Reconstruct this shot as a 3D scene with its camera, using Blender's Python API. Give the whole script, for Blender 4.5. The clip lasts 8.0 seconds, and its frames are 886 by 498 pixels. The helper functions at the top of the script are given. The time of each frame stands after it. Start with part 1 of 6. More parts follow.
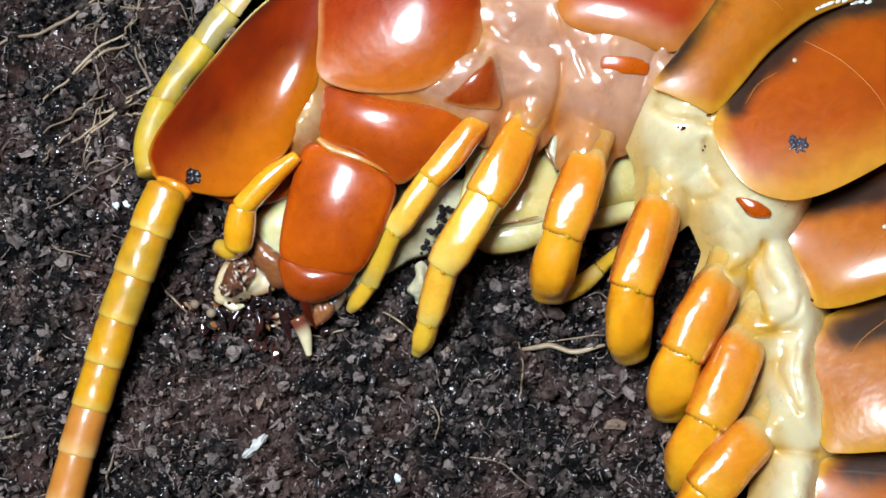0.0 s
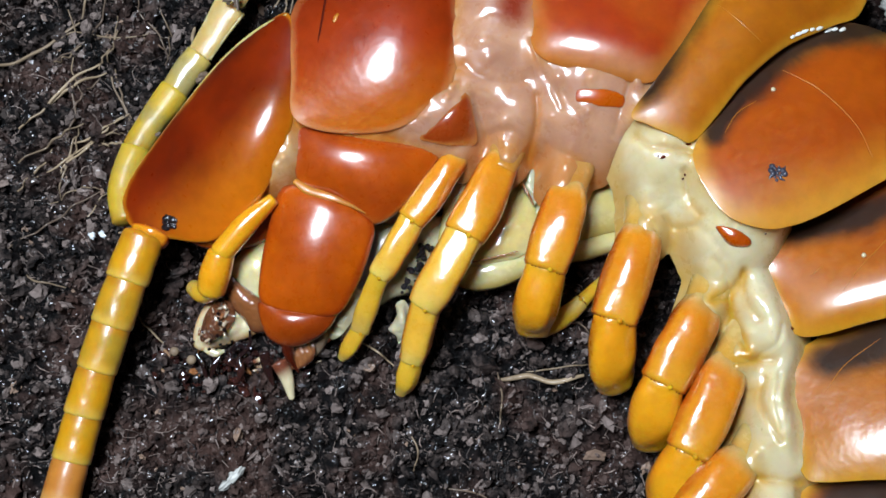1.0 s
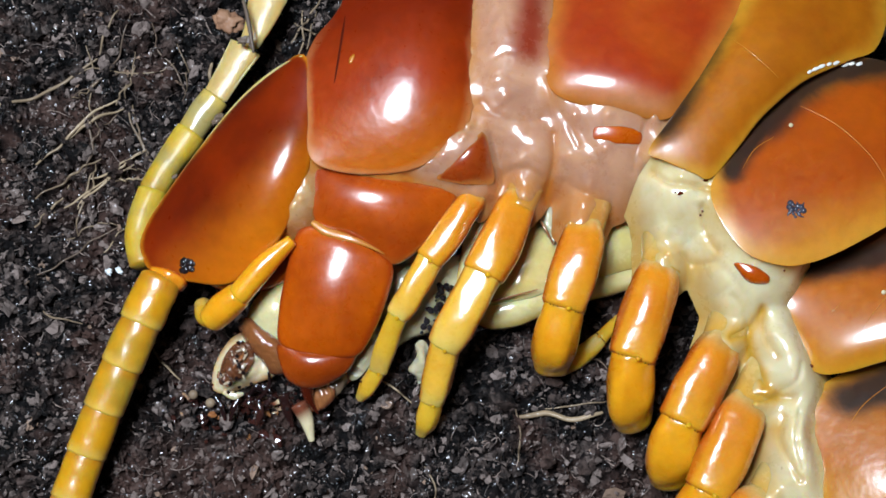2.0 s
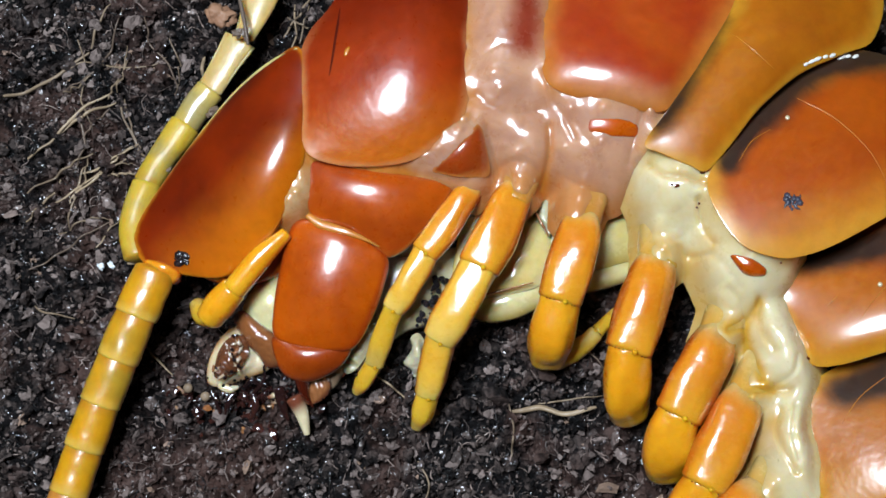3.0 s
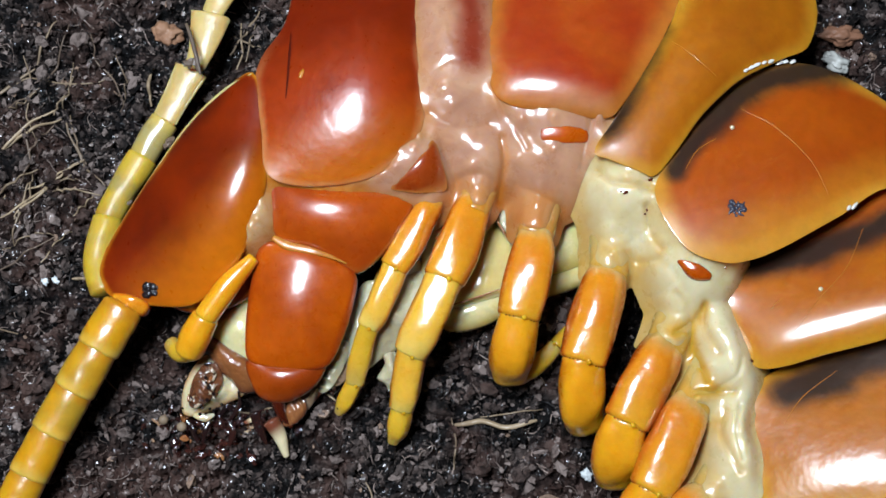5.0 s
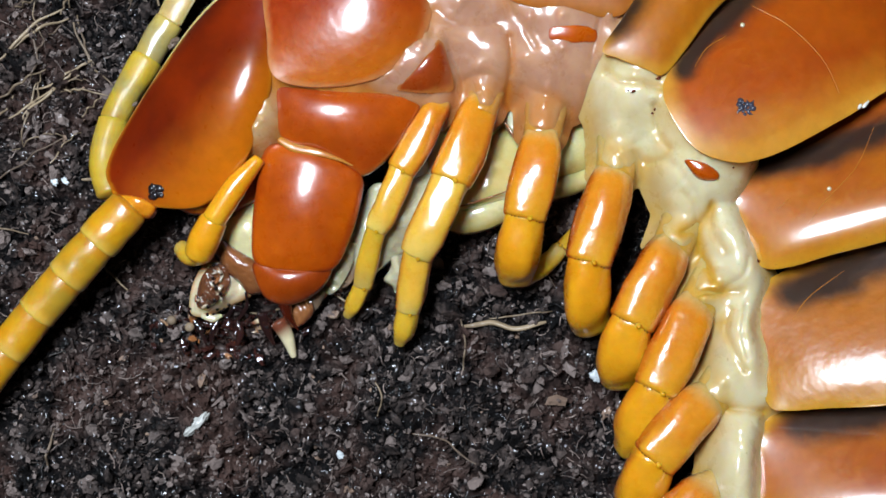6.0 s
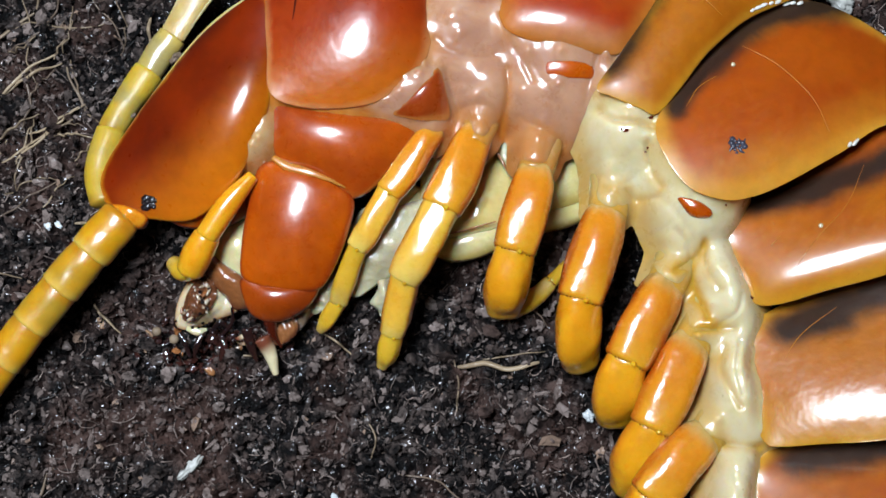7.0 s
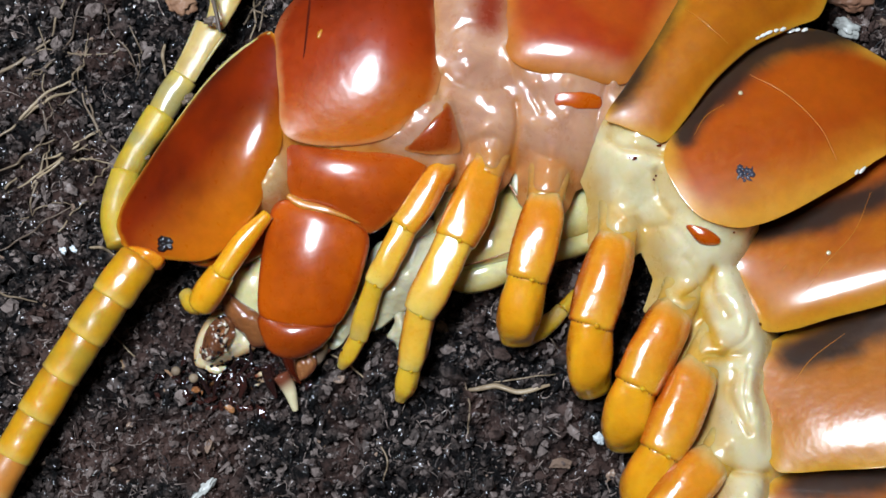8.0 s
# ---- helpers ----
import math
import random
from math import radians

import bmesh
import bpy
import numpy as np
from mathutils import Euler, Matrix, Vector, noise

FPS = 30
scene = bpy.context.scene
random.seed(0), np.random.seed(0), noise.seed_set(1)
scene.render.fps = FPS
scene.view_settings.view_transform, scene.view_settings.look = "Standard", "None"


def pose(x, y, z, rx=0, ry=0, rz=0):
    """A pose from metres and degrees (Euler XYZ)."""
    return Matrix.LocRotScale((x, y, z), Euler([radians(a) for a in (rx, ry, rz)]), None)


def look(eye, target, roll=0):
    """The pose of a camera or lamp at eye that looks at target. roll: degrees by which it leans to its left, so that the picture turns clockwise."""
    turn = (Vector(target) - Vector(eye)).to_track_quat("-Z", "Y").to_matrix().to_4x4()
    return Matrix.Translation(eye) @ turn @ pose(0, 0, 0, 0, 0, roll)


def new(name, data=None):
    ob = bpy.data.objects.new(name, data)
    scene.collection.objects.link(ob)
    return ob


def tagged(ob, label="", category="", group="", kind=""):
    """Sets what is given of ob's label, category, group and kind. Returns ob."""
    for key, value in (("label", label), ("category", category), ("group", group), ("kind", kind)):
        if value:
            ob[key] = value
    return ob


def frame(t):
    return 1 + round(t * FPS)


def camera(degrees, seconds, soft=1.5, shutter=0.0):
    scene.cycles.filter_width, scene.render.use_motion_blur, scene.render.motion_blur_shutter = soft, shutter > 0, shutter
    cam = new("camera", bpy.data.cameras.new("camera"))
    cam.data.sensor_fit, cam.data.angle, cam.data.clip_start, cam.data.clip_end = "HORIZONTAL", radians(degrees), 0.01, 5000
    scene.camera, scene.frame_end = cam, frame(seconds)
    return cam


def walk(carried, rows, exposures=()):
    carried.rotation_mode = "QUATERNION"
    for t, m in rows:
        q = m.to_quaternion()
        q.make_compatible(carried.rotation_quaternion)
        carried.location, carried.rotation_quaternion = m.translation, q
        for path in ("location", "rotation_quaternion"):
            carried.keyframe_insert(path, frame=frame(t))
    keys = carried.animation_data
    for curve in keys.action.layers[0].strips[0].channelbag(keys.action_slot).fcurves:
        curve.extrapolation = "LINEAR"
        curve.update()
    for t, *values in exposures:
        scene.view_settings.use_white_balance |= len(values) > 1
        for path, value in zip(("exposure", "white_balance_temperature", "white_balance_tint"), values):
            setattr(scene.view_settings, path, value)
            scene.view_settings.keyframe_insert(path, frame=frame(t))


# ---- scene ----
from mathutils.bvhtree import BVHTree

MM = 0.001                      # plans are in millimetres
cam = camera(40, 8.0, soft=1.6)
walk(cam, [
    (0.0, pose(0.00008, -0.02299, 0.10391, 9.986, 3.154, 0.934)),
    (0.5, pose(0.00014, -0.02256, 0.10387, 10.728, 2.488, 0.815)),
    (1.0, pose(0.00009, -0.02238, 0.10367, 11.082, 2.193, 0.657)),
    (1.5, pose(-0.00028, -0.02171, 0.10338, 11.327, 2.797, 0.834)),
    (2.0, pose(-0.00060, -0.02126, 0.10351, 12.195, 2.650, 0.712)),
    (3.5, pose(-0.00051, -0.02155, 0.10318, 11.768, 2.323, 0.620)),
    (4.0, pose(-0.00041, -0.02175, 0.10328, 11.309, 2.176, 0.742)),
    (4.2, pose(-0.00031, -0.02210, 0.10372, 11.503, 1.685, 0.767)),
    (5.3, pose(0.00003, -0.02230, 0.10476, 13.325, -0.177, 0.151)),
    (5.5, pose(0.00014, -0.02238, 0.10440, 11.622, 0.507, 0.380)),
    (6.0, pose(0.00051, -0.02336, 0.10407, 9.108, 0.707, 0.559)),
    (6.5, pose(0.00000, -0.02225, 0.10466, 12.000, 0.000, 0.000)),
    (7.0, pose(-0.00003, -0.02305, 0.10465, 10.823, 0.141, 0.064)),
    (7.5, pose(-0.00041, -0.02314, 0.10510, 10.902, 0.504, 0.098)),
    (8.0, pose(-0.00033, -0.02281, 0.10566, 11.702, 0.504, 0.057)),
], exposures=[(0, 0.3), (0.5, 0.12), (1.0, 0.0), (8.0, 0.0)])

# ---- light ----
world = bpy.data.worlds.new("room_light")
world.use_nodes = True
world.node_tree.nodes["Background"].inputs[0].default_value = (0.85, 0.93, 1.0, 1)
world.node_tree.nodes["Background"].inputs[1].default_value = 0.003
scene.world = world


def lamp(name, eye, target, size, watts, colour):
    data = bpy.data.lights.new(name, "AREA")
    data.shape, data.size, data.size_y, data.energy, data.color = "ELLIPSE", size[0] * MM, size[1] * MM, watts, colour
    ob = new(name, data)
    ob.matrix_world = look(Vector(eye) * MM, Vector(target) * MM)
    return ob


# unseen lamp near the camera, placed by how highlights and shadows fall
lamp("desk_lamp_light", (-38, 14, 168), (0, 0, 5), (76, 54), 0.54, (0.88, 0.99, 1.14))

# ---- materials ----


def node_material(name):
    m = bpy.data.materials.new(name)
    m.use_nodes = True
    return m, m.node_tree.nodes, m.node_tree.links, m.node_tree.nodes["Principled BSDF"]


def noise_node(nodes, links, scale, detail=4.0, rough=0.6, distort=0.0):
    co = nodes.new("ShaderNodeTexCoord")
    n = nodes.new("ShaderNodeTexNoise")
    n.inputs["Scale"].default_value, n.inputs["Detail"].default_value = scale, detail
    n.inputs["Roughness"].default_value, n.inputs["Distortion"].default_value = rough, distort
    links.new(co.outputs["Object"], n.inputs["Vector"])
    return n.outputs["Fac"]


def spread(nodes, links, value, a, b, lo, hi):
    r = nodes.new("ShaderNodeMapRange")
    r.interpolation_type = "SMOOTHSTEP"
    for i, v in zip((1, 2, 3, 4), (a, b, lo, hi)):
        r.inputs[i].default_value = v
    links.new(value, r.inputs[0])
    return r.outputs[0]


def blend(nodes, links, fac, a, b):
    m = nodes.new("ShaderNodeMix")
    m.data_type = "RGBA"
    links.new(fac, m.inputs[0])
    for socket, v in ((m.inputs[6], a), (m.inputs[7], b)):
        if isinstance(v, tuple):
            socket.default_value = (*v, 1)
        else:
            links.new(v, socket)
    return m.outputs[2]


def cuticle(name, base, patch, edge=None, front=None, rear=None, rough=0.38, coat=0.7, sss=0.4, grain=1300, bump=0.07,
            relief=0.0001, edge_from=0.55, front_to=0.42, mottle=(0.36, 0.72), dark=None, rear_from=0.55, coat_rough=0.16, wave=0.00004, gloss=0.35, front_full=0.22, stain=None):
    """Horn-like shell: two pigments in clouds, an edge colour, a pigment at the front and at the rear of a plate."""
    m, nodes, links, bsdf = node_material(name)
    cloud = noise_node(nodes, links, 150, 5, 0.55, 0.2)
    colour = blend(nodes, links, spread(nodes, links, cloud, *mottle, 0, 1), base, patch)
    if edge or front or rear:
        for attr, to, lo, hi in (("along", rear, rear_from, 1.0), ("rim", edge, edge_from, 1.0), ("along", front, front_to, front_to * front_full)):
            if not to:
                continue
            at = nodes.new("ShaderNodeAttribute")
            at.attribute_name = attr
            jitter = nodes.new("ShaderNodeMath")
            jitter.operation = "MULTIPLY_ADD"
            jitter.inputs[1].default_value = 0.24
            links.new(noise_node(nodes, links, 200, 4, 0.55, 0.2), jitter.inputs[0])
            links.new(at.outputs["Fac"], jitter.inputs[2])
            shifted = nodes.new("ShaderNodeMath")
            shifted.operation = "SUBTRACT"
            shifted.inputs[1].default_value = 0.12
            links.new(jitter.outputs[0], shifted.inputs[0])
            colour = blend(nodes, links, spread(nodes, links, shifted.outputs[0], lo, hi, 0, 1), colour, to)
    if stain:                                    # dark pigment laid down in bands and blots
        at = nodes.new("ShaderNodeAttribute")
        at.attribute_name = "stain"
        ragged = nodes.new("ShaderNodeMath")
        ragged.operation = "MULTIPLY_ADD"
        ragged.inputs[1].default_value = 0.5
        links.new(noise_node(nodes, links, 420, 5, 0.6, 0.4), ragged.inputs[0])
        links.new(at.outputs["Fac"], ragged.inputs[2])
        colour = blend(nodes, links, spread(nodes, links, ragged.outputs[0], 0.32, 1.10, 0, 0.97), colour, stain)
    tone = nodes.new("ShaderNodeMix")            # fine unevenness of the pigment
    tone.data_type, tone.blend_type = "RGBA", "MULTIPLY"
    tone.inputs[0].default_value = 1.0
    shade = spread(nodes, links, noise_node(nodes, links, 900, 5, 0.65), 0.30, 0.70, 0.92, 1.06)
    links.new(colour, tone.inputs[6])
    links.new(shade, tone.inputs[7])
    colour = tone.outputs[2]
    fine = noise_node(nodes, links, grain * 2.2, 3, 0.6)
    speck = spread(nodes, links, fine, 0.70, 0.78, 0, 0.45)
    colour = blend(nodes, links, speck, colour, dark or tuple(c * 0.35 for c in base))
    links.new(colour, bsdf.inputs["Base Color"])
    links.new(spread(nodes, links, noise_node(nodes, links, grain, 4, 0.65), 0.3, 0.75, rough * 0.85, rough * 1.2), bsdf.inputs["Roughness"])
    bsdf.inputs["Coat Weight"].default_value, bsdf.inputs["Coat Roughness"].default_value = coat, coat_rough
    bsdf.inputs["Coat IOR"].default_value, bsdf.inputs["Specular IOR Level"].default_value = 1.6, gloss
    bsdf.inputs["Subsurface Weight"].default_value = sss
    bsdf.inputs["Subsurface Radius"].default_value = (1.0, 0.45, 0.15)
    bsdf.inputs["Subsurface Scale"].default_value = 0.0016
    b = nodes.new("ShaderNodeBump")
    b.inputs["Strength"].default_value, b.inputs["Distance"].default_value = bump, relief
    links.new(noise_node(nodes, links, grain * 0.8, 5, 0.6), b.inputs["Height"])
    swell = nodes.new("ShaderNodeBump")          # slow unevenness that breaks up the shine
    swell.inputs["Strength"].default_value, swell.inputs["Distance"].default_value = 1.0, wave
    links.new(noise_node(nodes, links, 330, 3, 0.55), swell.inputs["Height"])
    links.new(b.outputs[0], swell.inputs["Normal"])
    links.new(swell.outputs[0], bsdf.inputs["Normal"])
    links.new(swell.outputs[0], bsdf.inputs["Coat Normal"])
    return m


HEAD = cuticle("head_shell", (0.175, 0.015, 0.001), (0.105, 0.008, 0.001), front=(0.045, 0.005, 0.002), front_to=0.24, edge=(0.42, 0.13, 0.005), rear=(0.50, 0.130, 0.003), edge_from=0.90, rear_from=0.46, coat_rough=0.18, rough=0.32, gloss=0.22, wave=0.00004, bump=0.05)
COLLAR = cuticle("collar_shell", (0.29, 0.030, 0.002), (0.21, 0.019, 0.001), front=(0.16, 0.012, 0.001), front_to=0.5, rear=(0.45, 0.110, 0.004), rear_from=0.50, edge=(0.43, 0.15, 0.045), edge_from=0.86, coat_rough=0.19, rough=0.32, gloss=0.4, wave=0.00007, bump=0.06)
FORCIPULE = cuticle("forcipule_shell", (0.41, 0.070, 0.001), (0.30, 0.042, 0.001), edge=(0.26, 0.030, 0.002), edge_from=0.84, rough=0.3, sss=0.15, coat=0.9, coat_rough=0.19, wave=0.00007)
FORCIPULE_RED = cuticle("red_forcipule_shell", (0.38, 0.062, 0.002), (0.24, 0.028, 0.002), edge=(0.30, 0.060, 0.006), edge_from=0.84, rough=0.3, sss=0.15, coat=0.9, coat_rough=0.2)
SCUTE_RED = cuticle("red_scute_shell", (0.27, 0.040, 0.004), (0.22, 0.026, 0.003), edge=(0.42, 0.14, 0.03), edge_from=0.62, rough=0.3, sss=0.3, coat=1.0, coat_rough=0.14)
FORCIPULE_TIP = cuticle("dark_forcipule_shell", (0.31, 0.048, 0.002), (0.20, 0.026, 0.002), edge=(0.12, 0.016, 0.003), edge_from=0.78, rough=0.3, sss=0.1, coat=0.9)
GROOVE = cuticle("collar_groove", (0.05, 0.005, 0.002), (0.08, 0.008, 0.003), rough=0.6, coat=0.0, sss=0.0, gloss=0.05)
JOINT = cuticle("claw_joint_membrane", (0.44, 0.17, 0.020), (0.42, 0.13, 0.012), rough=0.4, coat=0.6, coat_rough=0.2, sss=0.5)
FANG = cuticle("fang_shell", (0.06, 0.008, 0.003), (0.10, 0.015, 0.004), rough=0.15, sss=0.04)
TERGITE = cuticle("tergite_shell", (0.375, 0.100, 0.003), (0.310, 0.062, 0.003), edge=(0.469, 0.216, 0.011), rear=(0.450, 0.169, 0.005), edge_from=0.76, coat=1.0, wave=0.00002, stain=(0.022, 0.013, 0.009))
TERGITE_WORN = cuticle("worn_tergite_shell", (0.385, 0.112, 0.005), (0.355, 0.118, 0.018), edge=(0.469, 0.216, 0.011), rear=(0.44, 0.172, 0.012), edge_from=0.70, coat=1.0, coat_rough=0.24, wave=0.00012, stain=(0.022, 0.013, 0.009))
TERGITE_SCARRED = cuticle("scarred_tergite_shell", (0.36, 0.066, 0.002), (0.30, 0.046, 0.002), edge=(0.50, 0.22, 0.020), edge_from=0.66, rear=(0.50, 0.20, 0.012), rear_from=0.52, coat=1.0, wave=0.00002, stain=(0.022, 0.013, 0.009))
TERGITE_RED = cuticle("red_tergite_shell", (0.30, 0.028, 0.003), (0.37, 0.060, 0.004), edge=(0.42, 0.13, 0.015), edge_from=0.66, rear=(0.46, 0.20, 0.085), rear_from=0.70, wave=0.00007, bump=0.06, coat=1.0, coat_rough=0.18)
TERGITE_AMBER = cuticle("amber_tergite_shell", (0.37, 0.110, 0.003), (0.31, 0.080, 0.003), edge=(0.45, 0.20, 0.012), edge_from=0.66, coat=1.0, wave=0.00002, stain=(0.020, 0.008, 0.004))
# leg edge colours darken both sides, painting in light passing through the shell
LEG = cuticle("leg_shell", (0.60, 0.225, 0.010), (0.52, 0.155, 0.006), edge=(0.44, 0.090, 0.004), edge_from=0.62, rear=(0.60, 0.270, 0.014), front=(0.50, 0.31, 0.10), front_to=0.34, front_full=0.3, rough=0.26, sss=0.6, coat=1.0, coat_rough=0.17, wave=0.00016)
COXA = cuticle("coxa_membrane", (0.48, 0.34, 0.12), (0.45, 0.29, 0.08), front=(0.48, 0.39, 0.20), rear=(0.50, 0.25, 0.03), rough=0.25, sss=0.5, bump=0.3, relief=0.0002, grain=450)
COXA_PINK = cuticle("pink_coxa_membrane", (0.44, 0.22, 0.06), (0.43, 0.20, 0.05), front=(0.38, 0.20, 0.10), front_to=0.5, rear=(0.48, 0.20, 0.03), rough=0.25, sss=0.5, bump=0.3, relief=0.0002, grain=450)
LEG_END = cuticle("leg_end_shell", (0.68, 0.315, 0.009), (0.60, 0.235, 0.005), edge=(0.58, 0.195, 0.006), edge_from=0.70, rear=(0.66, 0.33, 0.014), rough=0.3, sss=0.6, coat=1.0, coat_rough=0.17, wave=0.00014)
LEG_PALE = cuticle("pale_leg_shell", (0.64, 0.37, 0.040), (0.58, 0.29, 0.018), edge=(0.54, 0.20, 0.008), edge_from=0.66, rear=(0.62, 0.42, 0.09), rough=0.3, sss=0.6, coat=1.0, coat_rough=0.15, wave=0.00012)
TARSUS = cuticle("tarsus_shell", (0.57, 0.345, 0.025), (0.50, 0.29, 0.018), rear=(0.44, 0.29, 0.06), edge=(0.50, 0.24, 0.01), edge_from=0.75, rough=0.3, sss=0.6, coat=1.0, coat_rough=0.16, wave=0.0001)
ANTENNA = cuticle("antenna_shell", (0.53, 0.255, 0.006), (0.37, 0.225, 0.018), front=(0.46, 0.20, 0.008), rear=(0.56, 0.34, 0.05), rear_from=0.72, front_to=0.25, rough=0.36, coat=0.8, coat_rough=0.2, sss=0.6, mottle=(0.46, 0.66), wave=0.00012)
ANTENNA_TIP = cuticle("antenna_tip_shell", (0.45, 0.17, 0.025), (0.40, 0.14, 0.02), rear=(0.55, 0.30, 0.09), rough=0.4, coat=0.4, sss=0.2)
OLIVE = cuticle("olive_antenna_shell", (0.44, 0.29, 0.020), (0.28, 0.22, 0.06), rear=(0.48, 0.32, 0.03), front=(0.36, 0.22, 0.02), front_to=0.2, rough=0.5, coat=0.15, coat_rough=0.25, sss=0.6, mottle=(0.42, 0.60), wave=0.00015)
OLIVE_WET = cuticle("wet_olive_antenna_shell", (0.42, 0.29, 0.05), (0.30, 0.25, 0.10), rear=(0.48, 0.35, 0.08), rough=0.3, coat=1.0, coat_rough=0.2, sss=0.2)
STRAW = cuticle("straw_antenna_shell", (0.50, 0.37, 0.14), (0.44, 0.29, 0.09), edge=(0.55, 0.36, 0.12), rough=0.42, coat=0.3, coat_rough=0.2, sss=0.6, bump=0.3, relief=0.0002, wave=0.0001)
UNDER = cuticle("amber_underside", (0.16, 0.055, 0.015), (0.10, 0.04, 0.015), rough=0.3, bump=0.5, sss=0.04)
EYE = cuticle("eye_lens", (0.005, 0.004, 0.005), (0.02, 0.017, 0.02), rough=0.35, coat=0.5, coat_rough=0.18, sss=0.0, bump=0.8, grain=2500, gloss=0.3)
SCAR = cuticle("dark_scar", (0.014, 0.015, 0.022), (0.05, 0.05, 0.07), rough=0.4, coat=0.5, coat_rough=0.3, sss=0.0, bump=1.0)
PREY = cuticle("pale_prey_skin", (0.56, 0.50, 0.26), (0.48, 0.39, 0.14), edge=(0.45, 0.33, 0.09), rough=0.25, sss=0.6, coat=0.9, coat_rough=0.12, bump=0.3, relief=0.0002, grain=450, mottle=(0.45, 0.75), wave=0.00015)
SUTURE = cuticle("pale_suture", (0.42, 0.15, 0.012), (0.38, 0.12, 0.010), rough=0.4, coat=0.5, sss=0.04)
WET = cuticle("wet_pink_membrane", (0.38, 0.28, 0.18), (0.24, 0.11, 0.06), rough=0.15, coat=1.0, coat_rough=0.12, sss=0.15, bump=0.5, relief=0.0003, grain=500, wave=0.0004)
FLAP = cuticle("wet_flap_hollow", (0.11, 0.038, 0.015), (0.30, 0.15, 0.07), rough=0.12, coat=1.0, coat_rough=0.07, sss=0.05, bump=1.0, relief=0.0006, grain=420, wave=0.0007, mottle=(0.46, 0.56))
PREY_AMBER = cuticle("amber_prey_skin", (0.56, 0.46, 0.19), (0.50, 0.36, 0.10), edge=(0.55, 0.46, 0.22), edge_from=0.6, rough=0.2, sss=0.6, coat=0.9, coat_rough=0.12, bump=0.3, relief=0.0002, grain=450, wave=0.00015)
FLAP_CREAM = cuticle("cream_flap_shell", (0.58, 0.47, 0.29), (0.50, 0.36, 0.19), edge=(0.42, 0.24, 0.11), edge_from=0.7, rough=0.25, sss=0.5, coat=1.0, coat_rough=0.12, bump=0.4, relief=0.0002, grain=600, wave=0.0003)
PREY_GREY = cuticle("milky_prey_flesh", (0.48, 0.45, 0.30), (0.34, 0.29, 0.17), rough=0.15, sss=0.4, coat=1.0, coat_rough=0.08, bump=0.8, relief=0.0004, grain=600, wave=0.0004)
PREY_BROWN = cuticle("brown_prey_shell", (0.20, 0.07, 0.022), (0.30, 0.13, 0.05), edge=(0.12, 0.035, 0.015), rough=0.12, coat=1.0, bump=0.8, relief=0.0004, grain=600, sss=0.04, wave=0.0004)
GORE = cuticle("dark_red_scraps", (0.010, 0.005, 0.005), (0.045, 0.014, 0.010), rough=0.1, coat=1.0, coat_rough=0.08, wave=0.0003, bump=0.8, sss=0.04)
GORE_RED = cuticle("red_spike_shell", (0.24, 0.06, 0.03), (0.30, 0.10, 0.05), rough=0.2, sss=0.04)
GLINT_WHITE = cuticle("white_glint", (0.75, 0.74, 0.68), (0.6, 0.58, 0.5), rough=0.3, sss=0.04)
BONE = cuticle("cream_spike", (0.66, 0.58, 0.36), (0.5, 0.38, 0.2), front=(0.14, 0.04, 0.02), front_to=0.6, rough=0.2, sss=0.04)
ROOT = cuticle("dry_root", (0.22, 0.16, 0.10), (0.13, 0.09, 0.06), rough=0.5, coat=0.1, sss=0.0, bump=1.0)
ROOT_PALE = cuticle("pale_root", (0.33, 0.245, 0.15), (0.19, 0.135, 0.085), rough=0.45, coat=0.1, sss=0.0, bump=1.0)
ROOT_DARK = cuticle("dark_root", (0.10, 0.07, 0.05), (0.16, 0.11, 0.075), rough=0.5, coat=0.1, sss=0.0, bump=1.0)
def fibre_material():
    m, nodes, links, bsdf = node_material("root_fibre")
    geo = nodes.new("ShaderNodeNewGeometry")
    c = blend(nodes, links, spread(nodes, links, geo.outputs["Random Per Island"], 0.35, 1.0, 0, 1), (0.006, 0.005, 0.005), (0.33, 0.245, 0.205))
    links.new(c, bsdf.inputs["Base Color"])
    bsdf.inputs["Roughness"].default_value = 0.6
    links.new(spread(nodes, links, noise_node(nodes, links, 900, 2, 0.5), 0.45, 0.6, 0, 0.7), bsdf.inputs["Coat Weight"])
    bsdf.inputs["Coat Roughness"].default_value = 0.15
    return m


FIBRE = fibre_material()
WATER = cuticle("water_film", (0.012, 0.010, 0.010), (0.03, 0.02, 0.018), rough=0.08, coat=1.0, coat_rough=0.05, sss=0.0, bump=0.0, wave=0.0)
CHIP = cuticle("grey_chip", (0.42, 0.42, 0.38), (0.22, 0.21, 0.19), rough=0.4, coat=0.1, sss=0.0, bump=1.2)
CHIP_WHITE = cuticle("white_mineral", (0.62, 0.66, 0.66), (0.45, 0.48, 0.48), rough=0.4, coat=0.4, sss=0.0, bump=0.8)
CLAY = cuticle("clay_crumb", (0.22, 0.105, 0.06), (0.32, 0.18, 0.10), rough=0.55, coat=0.0, sss=0.0, bump=1.5)


